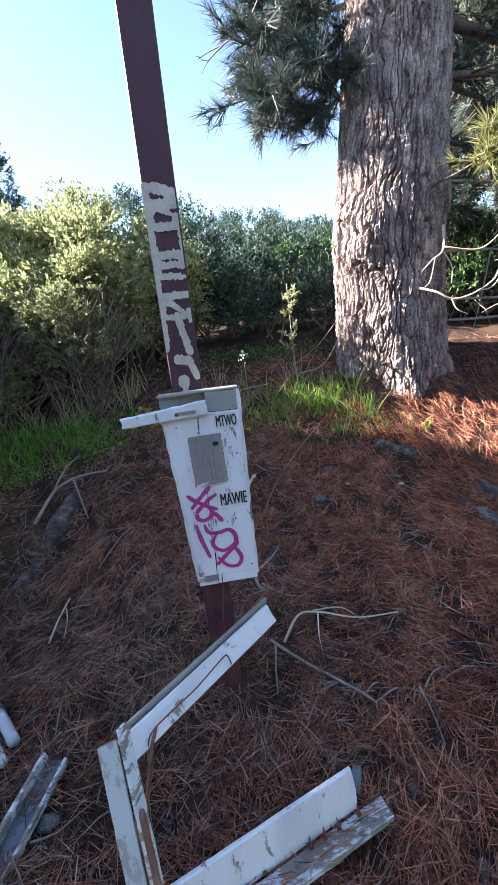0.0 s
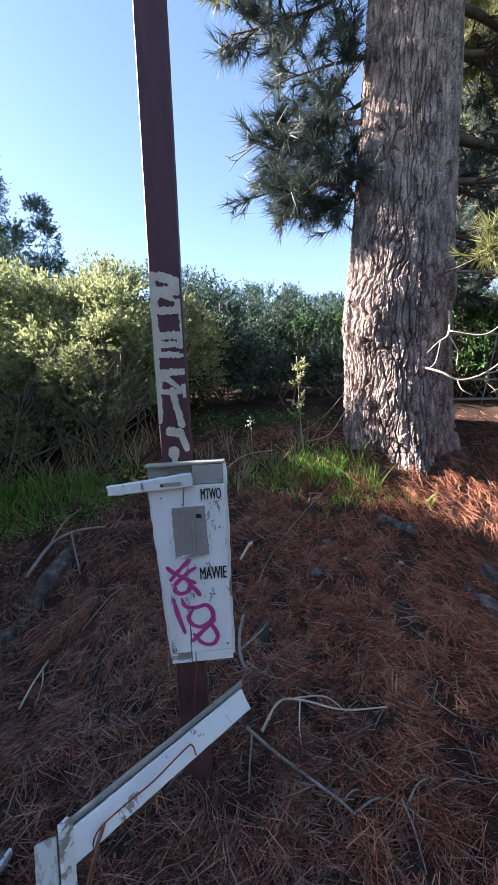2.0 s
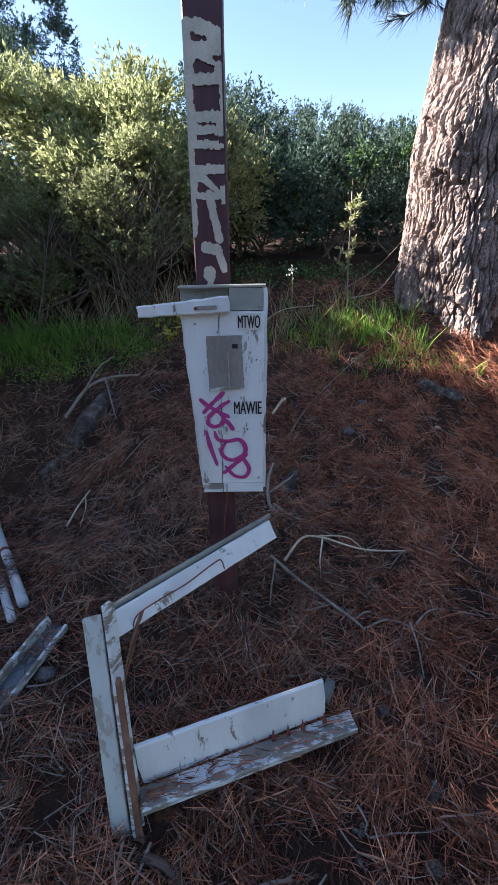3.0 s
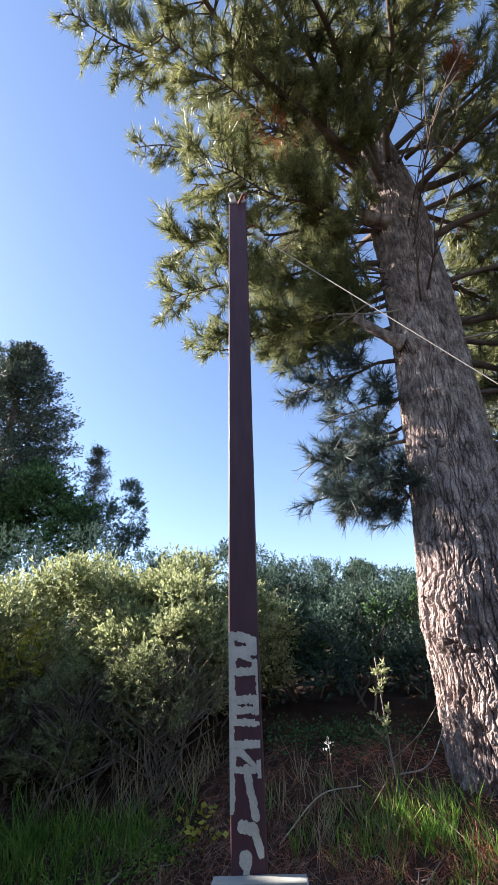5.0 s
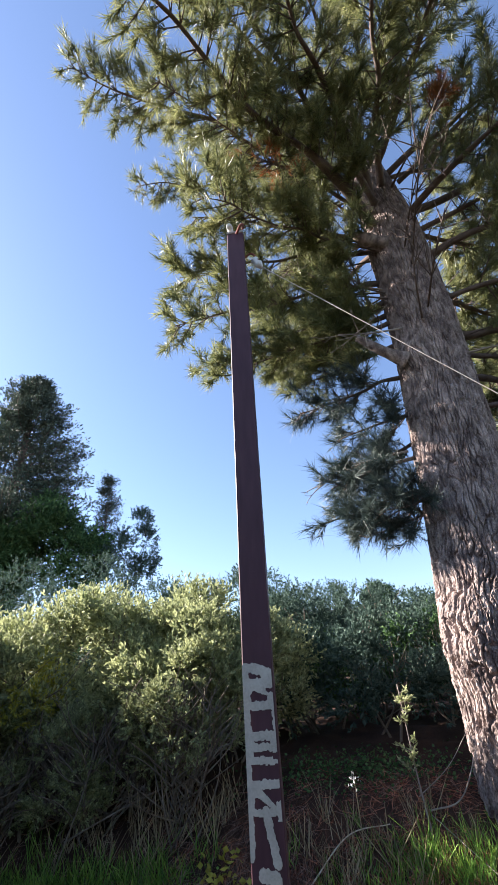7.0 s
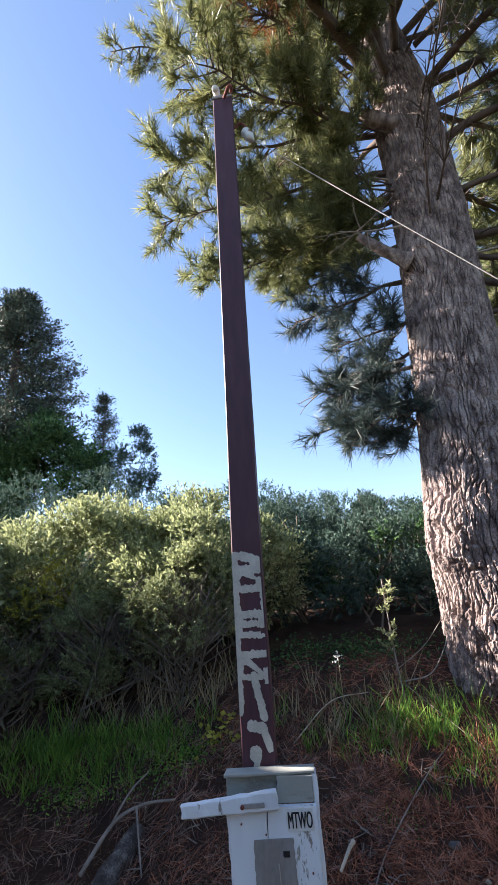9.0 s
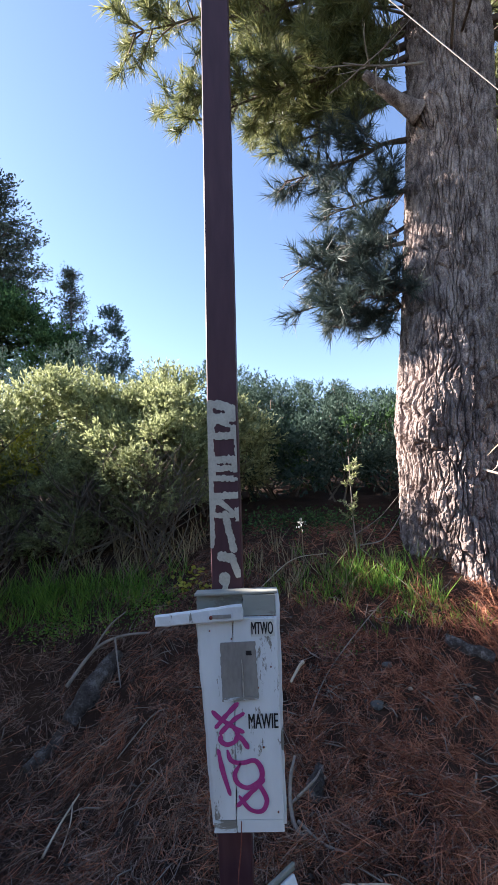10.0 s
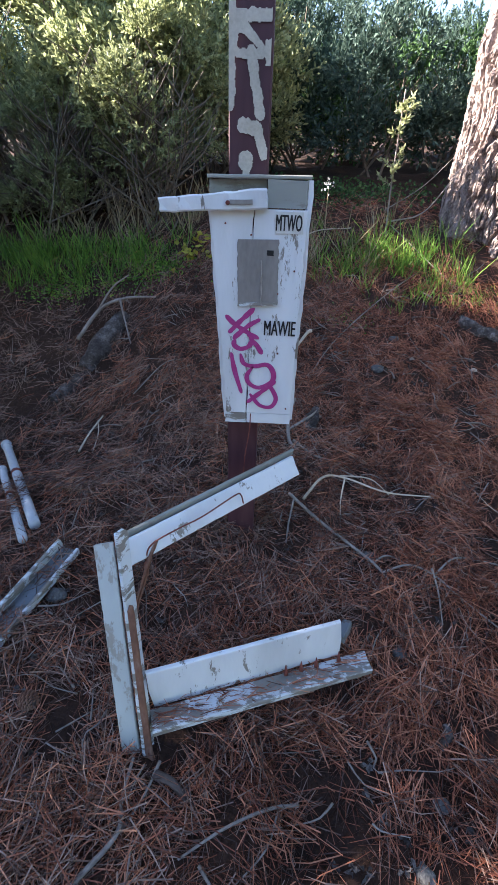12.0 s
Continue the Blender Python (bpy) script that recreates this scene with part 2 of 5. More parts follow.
def spline(pts, n):
    """Points of a smooth line through pts."""
    p = np.asarray(pts, float)
    if len(p) == 2:
        return p[0] + np.linspace(0, 1, n)[:, None] * (p[1] - p[0])
    q = np.vstack([2 * p[0] - p[1], p, 2 * p[-1] - p[-2]])
    u = np.linspace(0, len(p) - 1 - 1e-6, n)
    k = u.astype(int)
    s = (u - k)[:, None]
    a, b, c, d = q[k], q[k + 1], q[k + 2], q[k + 3]
    return 0.5 * (2 * b + (c - a) * s + (2 * a - 5 * b + 4 * c - d) * s**2 + (3 * b - a - 3 * c + d) * s**3)


def tube(pts, radii, sides=8, rough=0.0, seed=0.0):
    """A tapered round bar along pts, with closed ends: points and four-cornered faces."""
    p = np.asarray(pts, float)
    n = len(p)
    r = np.interp(np.linspace(0, 1, n), np.linspace(0, 1, len(radii)), radii)
    t = np.gradient(p, axis=0)
    t /= np.linalg.norm(t, axis=1, keepdims=True) + 1e-9
    ref = np.array([0.13, 0.31, 0.94]) if abs(t[:, 2]).mean() < 0.8 else np.array([0.9, 0.35, 0.1])
    a = np.cross(t, ref)
    a /= np.linalg.norm(a, axis=1, keepdims=True) + 1e-9
    b = np.cross(t, a)
    th = np.linspace(0, 2 * np.pi, sides, endpoint=False)
    ring = np.cos(th)[None, :, None] * a[:, None] + np.sin(th)[None, :, None] * b[:, None]
    rr = r[:, None] * np.ones(sides)
    if rough:
        q = (p[:, None] + ring * r[:, None, None]) * (0.35 / max(r.max(), 1e-4))
        rr = rr * (1 + rough * (fbm(q, 3, seed) - 0.44) * 2)
    v = (p[:, None] + ring * rr[..., None]).reshape(-1, 3)
    i, j = np.meshgrid(np.arange(n - 1), np.arange(sides), indexing="ij")
    k = (j + 1) % sides
    f = np.stack([i * sides + j, i * sides + k, (i + 1) * sides + k, (i + 1) * sides + j], -1).reshape(-1, 4)
    v = np.vstack([v, p[:1], p[-1:]])
    c0, c1, js = len(v) - 2, len(v) - 1, np.arange(0, sides, 2)
    caps = [[c0, (x + 2) % sides, x + 1, x] for x in js] + [[c1, (n - 1) * sides + x, (n - 1) * sides + x + 1, (n - 1) * sides + (x + 2) % sides] for x in js]
    return v, np.vstack([f, np.array(caps)])


def joined(pieces):
    vs, fs, at = [], [], 0
    for v, f in pieces:
        vs.append(v), fs.append(f + at)
        at += len(v)
    return np.vstack(vs), np.vstack(fs)


def plank(a, b, up, wide, thick, seed=0, stations=30, ragged=0.012, wear=0.0015, taper=1.0):
    """A worn board from a to b: its width runs along up, its thickness across; chamfered edges and broken ends."""
    a, b, up = np.array(a, float), np.array(b, float), np.array(up, float)
    t = (b - a) / np.linalg.norm(b - a)
    up = up - t * (up @ t)
    up /= np.linalg.norm(up)
    out = np.cross(t, up)
    c = min(0.003, thick * 0.25)
    w, h = wide / 2, thick / 2
    sec = np.array([(-w + c, -h), (0, -h), (w - c, -h), (w, -h + c), (w, h - c), (w - c, h), (0, h), (-w + c, h), (-w, h - c), (-w, -h + c)])
    n, m = stations, len(sec)
    s = np.linspace(0, 1, n)
    k = 1 + (taper - 1) * s
    v = a + s[:, None, None] * (b - a) + (sec[:, 0][None, :, None] * k[:, None, None]) * up + sec[:, 1][None, :, None] * out
    v = v + (np.stack([fbm(v * 40 + 7 * q, 2, seed + q) for q in range(3)], -1) - 0.4) * wear * 2
    for end, sign in ((0, -1), (n - 1, 1)):
        v[end] += t * sign * ragged * (vnoise(v[end] * 90, seed) - 0.3)[:, None]
    v = v.reshape(-1, 3)
    i, j = np.meshgrid(np.arange(n - 1), np.arange(m), indexing="ij")
    kk = (j + 1) % m
    f = np.stack([i * m + j, i * m + kk, (i + 1) * m + kk, (i + 1) * m + j], -1).reshape(-1, 4)
    caps = []
    for o, flip in ((0, 1), ((n - 1) * m, -1)):
        for q in ([0, 1, 8, 9], [1, 6, 7, 8], [1, 2, 5, 6], [2, 3, 4, 5]):
            caps.append([o + x for x in q][::flip])
    return v, np.vstack([f, np.array(caps)]), "flat"


def flat_mesh(name, v, f, mat, parent, label=""):
    ob = part(name, raw(name, v, f, mat), None, parent, label)
    return ob


def leaves(centres, ways, length, width, rng, fold=0.25):
    """A folded four-cornered leaf at each centre, pointing along its way."""
    n = len(centres)
    ways = ways / (np.linalg.norm(ways, axis=1, keepdims=True) + 1e-9)
    side = np.cross(ways, rng.normal(size=(n, 3)))
    side /= np.linalg.norm(side, axis=1, keepdims=True) + 1e-9
    nor = np.cross(ways, side)
    ln = (length * rng.uniform(0.6, 1.25, n))[:, None]
    wd = (width * rng.uniform(0.7, 1.2, n))[:, None]
    mid = centres + ways * ln * 0.5 + nor * wd * fold
    v = np.stack([centres, mid + side * wd * 0.5, centres + ways * ln, mid - side * wd * 0.5], 1).reshape(-1, 3)
    return v, np.arange(4 * n).reshape(n, 4)


def blades(roots, tips, width, bend, rng):
    """Thin curved blades of two pieces from roots to tips."""
    n = len(roots)
    way = tips - roots
    side = np.cross(way, rng.normal(size=(n, 3)))
    side /= np.linalg.norm(side, axis=1, keepdims=True) + 1e-9
    nor = np.cross(way, side)
    nor /= np.linalg.norm(nor, axis=1, keepdims=True) + 1e-9
    mid = roots + way * 0.55 + nor * (np.linalg.norm(way, axis=1) * bend * rng.uniform(-1, 1, n))[:, None]
    w = (width * rng.uniform(0.7, 1.3, n) * 0.5)[:, None] * side
    v = np.stack([roots - w, roots + w, mid + w * 0.9, mid - w * 0.9, tips + w * 0.25, tips - w * 0.25], 1).reshape(-1, 3)
    base = np.arange(n)[:, None] * 6
    return v, np.vstack([base + [0, 1, 2, 3], base + [3, 2, 4, 5]])


def spikes(roots, tips, width, rng):
    """One thin three-cornered needle from each root to its tip."""
    side = np.cross(tips - roots, rng.normal(size=roots.shape))
    side *= width * 0.5 / (np.linalg.norm(side, axis=1, keepdims=True) + 1e-9)
    return np.stack([roots - side, roots + side, tips], 1).reshape(-1, 3), np.arange(3 * len(roots)).reshape(-1, 3)


rng = np.random.default_rng(7)

# ---- ground ----
grid = np.linspace(-1, 1, 261)
gx, gy = np.meshgrid(0.6 * np.sinh(7.6 * grid), 1.7 + 0.6 * np.sinh(7.6 * grid), indexing="ij")
gv = np.stack([gx, gy, ground_z(gx, gy)], -1).reshape(-1, 3)
gi, gj = np.meshgrid(np.arange(260), np.arange(260), indexing="ij")
gf = np.stack([gi * 261 + gj, (gi + 1) * 261 + gj, (gi + 1) * 261 + gj + 1, gi * 261 + gj + 1], -1).reshape(-1, 4)
tagged(part("ground", (gv, gf), M_DUFF), "sloping forest ground of dark brown pine duff", "ground", kind="structure")


def litter(name, mat, count, lean, seed, label):
    """Fallen needles strewn over the near slope, more of them where lean(x, y) is high."""
    r = np.random.default_rng(seed)
    x, y = r.normal(0.1, 1.35, count * 4), -0.6 + 5.0 * r.beta(1.5, 2.1, count * 4)
    tangle = vnoise(np.stack([x * 10, y * 10, 0 * x + 2], -1), 33) * 0.6 + vnoise(np.stack([x * 23, y * 23, 0 * x + 5], -1), 34) * 0.4
    keep = r.uniform(size=count * 4) < lean(x, y) * smooth(0.25, 0.6, tangle)
    x, y, tangle = x[keep][:count], y[keep][:count], tangle[keep][:count]
    n = len(x)
    flow = 2 * np.pi * fbm(np.stack([x * 2.5, y * 2.5, 0 * x + seed], -1), 2, seed) * 2 + r.normal(0, 0.9, n)
    ln = r.uniform(0.05, 0.15, n) * 0.5
    dx, dy = np.cos(flow) * ln, np.sin(flow) * ln
    lift = 0.075 * r.uniform(0, 1, n) ** 1.5 * smooth(0.3, 0.8, tangle) + 0.002
    tilt = r.normal(0, 0.014, n)
    a = np.stack([x - dx, y - dy, ground_z(x - dx, y - dy) + lift + tilt], -1)
    b = np.stack([x + dx, y + dy, ground_z(x + dx, y + dy) + lift - tilt], -1)
    part(name, raw(name, *blades(a, b, 0.0026, 0.16, r), mat))
    tagged(bpy.data.objects[name], label, "pine needles", kind="stuff")


litter("red_pine_needles", M_RED, 90000, lambda x, y: np.clip(0.62 + 0.3 * x - 0.1 * (y - 1.2) + 0.5 * (vnoise(np.stack([x * 1.7, y * 1.7, 0 * x], -1), 9) - 0.5), 0.08, 1), 21, "reddish-brown fallen pine needles covering the slope")
litter("grey_pine_needles", M_GREY, 64000, lambda x, y: np.clip(0.5 - 0.28 * x + 0.6 * (vnoise(np.stack([x * 1.7, y * 1.7, 0 * x], -1), 19) - 0.5), 0.1, 1), 22, "grey-brown old pine needles matted on the slope")

# ---- post ----
POST_X, POST_Y, TOP = -0.25, 1.2, 4.18
post = thing("utility_post", (POST_X, POST_Y, 0), "tall square wooden post painted dark maroon with cream graffiti", "post")
TILT_X = 0.026 / 2.4
lean_x = lambda z: TILT_X * max(z - 1.8, 0)
v, f, _ = plank((POST_X, POST_Y, -0.3), (POST_X, POST_Y, TOP), (1, 0, 0), 0.1, 0.1, 3, 80, 0.002, 0.0012)
v[:, 0] += TILT_X * np.clip(v[:, 2] - 1.8, 0, 9)
part("shaft", (v, f), M_POST, post).data.shade_flat()


def spray_mask(u, w):
    """Whether the sprayed letters cover the post's face at u (0 to 1 across) and w (0 at the top to 1)."""
    j = (vnoise(np.stack([u * 14, w * 60, 0 * u], -1), 4) - 0.5)
    u, w = u + j * 0.06, w + j * 0.012
    box = lambda u0, u1, w0, w1: (u > u0) & (u < u1) & (w > w0) & (w < w1)
    on = (w > 0.012 + 0.05 * np.clip(u - 0.35, 0, 1)) & (w > 0.1 * (0.16 - u))
    on &= w < 0.64
    holes = (box(0.22, 0.62, 0.055, 0.085) & (w > 0.05 + 0.04 * u)) | (box(0.26, 0.8, 0.145, 0.19) & (w > 0.14 + 0.05 * np.abs(u - 0.3))) | box(0.78, 1.1, 0.135, 0.15)
    holes |= box(0.22, 0.92 - 0.0, 0.228, 0.315) | box(0.3, 0.8, 0.357, 0.365) | box(0.25, 0.85, 0.398, 0.418) | box(0.85, 1.1, 0.404, 0.43) | box(0.17, 1.1, 0.452, 0.508)
    holes |= (u > 0.42) & (w > 0.54) & (w < 0.62) & (u > 0.42 + (w - 0.54) * 6.5) | ((u > 0.22) & (w > 0.575) & (w < 0.615) & (u < 0.22 + (w - 0.56) * 9))
    on &= ~holes
    on |= (u < 0.17) & (w < 0.79 - 0.1 * (u - 0.1)) & (w > 0.06)
    seg = lambda a, b, r: np.hypot(*[(u - a[0]) - np.clip(((u - a[0]) * (b[0] - a[0]) + (w - a[1]) * 6.2 * (b[1] - a[1]) * 6.2) / ((b[0] - a[0]) ** 2 + ((b[1] - a[1]) * 6.2) ** 2), 0, 1) * (b[0] - a[0]),
                                     (w - a[1]) * 6.2 - np.clip(((u - a[0]) * (b[0] - a[0]) + (w - a[1]) * 6.2 * (b[1] - a[1]) * 6.2) / ((b[0] - a[0]) ** 2 + ((b[1] - a[1]) * 6.2) ** 2), 0, 1) * (b[1] - a[1]) * 6.2]) < r
    on |= seg((0.52, 0.62), (0.78, 0.8), 0.12) | seg((0.35, 0.835), (0.7, 0.845), 0.15) | seg((0.7, 0.84), (0.92, 0.93), 0.12)
    on |= seg((0.45, 0.945), (0.45, 0.955), 0.19) | seg((0.45, 0.96), (0.47, 1.0), 0.09) | ((u > 0.88) & (w > 0.5) & (w < 0.66) & (w > 0.59))
    return on


nu, nw = 56, 330
mu, mw = np.meshgrid((np.arange(nu) + 0.5) / nu, (np.arange(nw) + 0.5) / nw, indexing="ij")
mask = spray_mask(mu, mw)
cu, cw = np.meshgrid(np.linspace(0.03, 0.985, nu + 1), np.linspace(0, 1, nw + 1), indexing="ij")
cz = 1.812 - cw * 0.625
cv = np.stack([POST_X - 0.05 + cu * 0.1 - 0.003, np.full_like(cu, POST_Y - 0.0535), cz], -1).reshape(-1, 3)
ii, jj = np.nonzero(mask)
cf = np.stack([ii * (nw + 1) + jj, (ii + 1) * (nw + 1) + jj, (ii + 1) * (nw + 1) + jj + 1, ii * (nw + 1) + jj + 1], -1)
flat_mesh("graffiti", cv, cf, M_SPRAY, post, "cream sprayed graffiti letters")

# fittings at the post's top
PX = POST_X + lean_x(TOP)
part("cap_plate", plank((PX - 0.052, POST_Y, TOP + 0.012), (PX + 0.052, POST_Y, TOP + 0.012), (0, 1, 0), 0.11, 0.02, 5, 6, 0.0), M_STEEL, post)
part("cable_hood", tube(spline([(PX - 0.022, POST_Y - 0.03, TOP + 0.01), (PX - 0.025, POST_Y - 0.03, TOP + 0.04), (PX - 0.03, POST_Y - 0.055, TOP + 0.06), (PX - 0.033, POST_Y - 0.075, TOP + 0.045)], 14), [0.014, 0.018, 0.02, 0.018], 12), M_CERAMIC, post, "pale cable entry hood")
part("hook", tube(spline([(PX + 0.01, POST_Y - 0.06, TOP - 0.02), (PX + 0.04, POST_Y - 0.1, TOP + 0.0), (PX + 0.055, POST_Y - 0.08, TOP + 0.03), (PX + 0.05, POST_Y - 0.05, TOP + 0.04)], 14), [0.008], 8), M_RUST, post, "rusty iron hook")
arm = part("insulator_arm", tube(spline([(PX + 0.04, POST_Y, TOP - 0.18), (PX + 0.09, POST_Y - 0.01, TOP - 0.16), (PX + 0.13, POST_Y - 0.01, TOP - 0.24)], 12), [0.006], 8), M_RUST, post, "rusty bracket")
part("insulator", tube([(PX + 0.1, POST_Y, TOP - 0.2), (PX + 0.105, POST_Y, TOP - 0.215), (PX + 0.115, POST_Y, TOP - 0.235), (PX + 0.125, POST_Y, TOP - 0.255), (PX + 0.14, POST_Y, TOP - 0.285)], [0.012, 0.026, 0.018, 0.026, 0.012], 12), M_CERAMIC, arm, "white ceramic insulator")
WIRE_A, WIRE_B = np.array((PX + 0.14, POST_Y - 0.005, TOP - 0.285)), np.array((3.25, 1.0, 0.0))
WIRE_B[2] = float(ground_z(3.25, 1.0)) - 0.02
sag = [WIRE_A + (WIRE_B - WIRE_A) * s - np.array((0, 0, 0.004 * 4 * s * (1 - s))) for s in np.linspace(0, 1, 30)]
lone("stay_wire", tube(sag, [0.0022], 6), M_WIRE, tuple(sag[-1]), "thin pale stay wire stretched from post to ground", "wire")

# ---- meter box on the post ----
FACE = 1.07
box = thing("meter_box", (-0.22, 1.11, 0.52), "tapered white wooden box with flaking paint and magenta graffiti", "box")


def slab(corners, y0, y1, mat, parent, name, label="", steps=26, seed=0):
    """An upright board with four corners (x, z): bottom left, bottom right, top right, top left."""
    bl, br, tr, tl = [np.array(c, float) for c in corners]
    s = np.linspace(0, 1, steps)
    left, right = bl + s[:, None] * (tl - bl), br + s[:, None] * (tr - br)
    j = lambda k: (vnoise(np.stack([s * 30, 0 * s + k, 0 * s], -1), seed) - 0.5) * 0.004
    left[:, 0] += j(1)
    right[:, 0] += j(2)
    c = 0.002
    rings = []
    for l, r in zip(left, right):
        rings.append([(l[0], y0 + c, l[1]), (l[0] + c, y0, l[1]), (r[0] - c, y0, r[1]), (r[0], y0 + c, r[1]), (r[0], y1, r[1]), (l[0], y1, l[1])])
    v = np.array(rings).reshape(-1, 3)
    i, k = np.meshgrid(np.arange(steps - 1), np.arange(6), indexing="ij")
    f = np.stack([i * 6 + k, i * 6 + (k + 1) % 6, (i + 1) * 6 + (k + 1) % 6, (i + 1) * 6 + k], -1).reshape(-1, 4)
    o = (steps - 1) * 6
    caps = np.array([[0, 5, 4, 3], [0, 3, 2, 1], [o, o + 3, o + 4, o + 5], [o, o + 1, o + 2, o + 3]])
    ob = part(name, raw(name, v, np.vstack([f, caps]), mat), None, parent, label)
    return ob


slab([(-0.299, 0.56), (-0.2365, 0.56), (-0.2305, 1.132), (-0.339, 1.13)], FACE, FACE + 0.02, M_WHITE, box, "front_board", seed=2)
slab([(-0.2345, 0.56), (-0.099, 0.56), (-0.096, 1.134), (-0.2285, 1.134)], FACE + 0.001, FACE + 0.02, M_WHITE, box, "front_board", seed=3)
slab([(-0.3, 0.525), (-0.236, 0.525), (-0.236, 0.5585), (-0.3, 0.5585)], FACE - 0.001, FACE + 0.022, M_FLAKE, box, "bottom_strip", "flaking strip of bare wood", 6, 4)
slab([(-0.235, 0.525), (-0.099, 0.525), (-0.099, 0.5585), (-0.235, 0.5585)], FACE + 0.0005, FACE + 0.022, M_WHITE, box, "bottom_strip", "", 6, 5)
slab([(-0.308, 0.53), (-0.296, 0.53), (-0.332, 1.13), (-0.345, 1.13)], FACE + 0.0215, FACE + 0.078, M_WHITE, box, "side_board", "", 20, 6)
slab([(-0.105, 0.53), (-0.092, 0.53), (-0.086, 1.2), (-0.099, 1.2)], FACE + 0.0225, FACE + 0.078, M_WHITE, box, "side_board", "", 20, 7)
slab([(-0.345, 1.137), (-0.2, 1.137), (-0.2, 1.2), (-0.345, 1.196)], FACE + 0.05, FACE + 0.074, M_BEIGE, box, "back_board", "bare weathered back board", 8, 8)
slab([(-0.199, 1.137), (-0.1, 1.137), (-0.1, 1.198), (-0.199, 1.2)], FACE + 0.018, FACE + 0.074, M_BEIGE, box, "top_block", "bare beige wooden block", 8, 9)
part("lid_strip", plank((-0.345, FACE + 0.048, 1.203), (-0.092, FACE + 0.048, 1.206), (0, 1, 0), 0.052, 0.009, 8, 16, 0.004), M_BEIGE, box, "grey weathered lid strip")
arm_board = part("loose_board", plank((-0.458, FACE - 0.012, 1.137), (-0.2, FACE - 0.012, 1.158), (0, 0, 1), 0.032, 0.02, 9, 30, 0.008, 0.003, 1.45), M_WHITE, box, "loose white slat sticking out sideways")
part("bolt", tube([(-0.292, FACE - 0.03, 1.147), (-0.292, FACE - 0.02, 1.147)], [0.0055], 8), M_RUST, arm_board, "rusty bolt head")
part("bracket", plank((-0.288, FACE - 0.0245, 1.148), (-0.232, FACE - 0.0245, 1.15), (0, 0, 1), 0.011, 0.003, 3, 6, 0.0), M_STEEL, arm_board)

# grey panel, a sunken tray with a folded door edge
slab([(-0.2665, 0.893), (-0.158, 0.9), (-0.164, 1.066), (-0.27, 1.064)], FACE - 0.004, FACE + 0.002, M_STEEL, box, "metal_panel", "dull grey metal panel with a torn edge", 20, 11)
slab([(-0.204, 0.896), (-0.2015, 0.896), (-0.2045, 1.015), (-0.206, 1.015)], FACE - 0.0085, FACE - 0.0042, M_WIRE, box, "panel_lip", "bright folded metal lip", 8, 12)
slab([(-0.262, 0.894), (-0.16, 0.9), (-0.16, 0.909), (-0.262, 0.903)], FACE - 0.0075, FACE - 0.0043, M_FLAKE, box, "panel_sill", "", 8, 13)
slab([(-0.192, 1.027), (-0.176, 1.027), (-0.177, 1.04), (-0.192, 1.04)], FACE - 0.0062, FACE - 0.0042, M_BLACK, box, "louvre", "small dark louvre", 4, 14)
slab([(-0.177, 1.08), (-0.106, 1.08), (-0.106, 1.13), (-0.177, 1.13)], FACE - 0.0015, FACE + 0.0005, M_CERAMIC, box, "name_plate", "small white plate with black letters", 4, 15)


def letters(word, x0, x1, z0, z1, y, parent):
    """A word in black, filling a rectangle on the box's face."""
    c = bpy.data.curves.new("letters", "FONT")
    c.body, c.extrude, c.offset, c.resolution_u = word, 0.0, 0.0, 3
    probe = new("probe", c)
    me = bpy.data.meshes.new_from_object(probe.evaluated_get(bpy.context.evaluated_depsgraph_get()))
    bpy.data.objects.remove(probe)
    co = np.array([p.co for p in me.vertices])
    lo, hi = co.min(0), co.max(0)
    for p in me.vertices:
        p.co = (x0 + (p.co.x - lo[0]) / (hi[0] - lo[0]) * (x1 - x0), y, z0 + (p.co.y - lo[1]) / (hi[1] - lo[1]) * (z1 - z0))
    bm, once = bmesh.new(), me
    for k, dx in enumerate((-0.0008, 0.0, 0.0008)):
        start = len(bm.verts)
        bm.from_mesh(once)
        bm.verts.ensure_lookup_table()
        bmesh.ops.translate(bm, verts=bm.verts[start:], vec=(dx, -0.00025 * k, 0))
    part("letters", bm, M_BLACK, parent, "bold black capital letters")


letters("MTWO", -0.1735, -0.1095, 1.0865, 1.124, FACE - 0.0025, box)
letters("MAWIE", -0.1915, -0.1055, 0.813, 0.856, FACE - 0.0012, box)


def ribbon(pts, width, y, n=26, seed=0.0):
    """A sprayed stroke on an upright face: a flat band with an uneven edge, through points (x, z)."""
    p = spline([(x, 0, z) for x, z in pts], n)[:, [0, 2]]
    t = np.gradient(p, axis=0)
    t /= np.linalg.norm(t, axis=1, keepdims=True) + 1e-9
    nrm = np.stack([-t[:, 1], t[:, 0]], -1)
    s = np.linspace(0, 1, n)
    w = width * (0.86 + 0.4 * (vnoise(np.stack([s * 7, 0 * s + seed, 0 * s], -1), 2))) * np.clip(np.sqrt(np.minimum(s, 1 - s) * 14), 0.35, 1) * 0.5
    a, b = p + nrm * w[:, None], p - nrm * w[:, None]
    v = np.stack([np.stack([a[:, 0], 0 * s + y, a[:, 1]], -1), np.stack([b[:, 0], 0 * s + y, b[:, 1]], -1)], 1).reshape(-1, 3)
    i = np.arange(n - 1) * 2
    return v, np.stack([i, i + 1, i + 3, i + 2], -1)


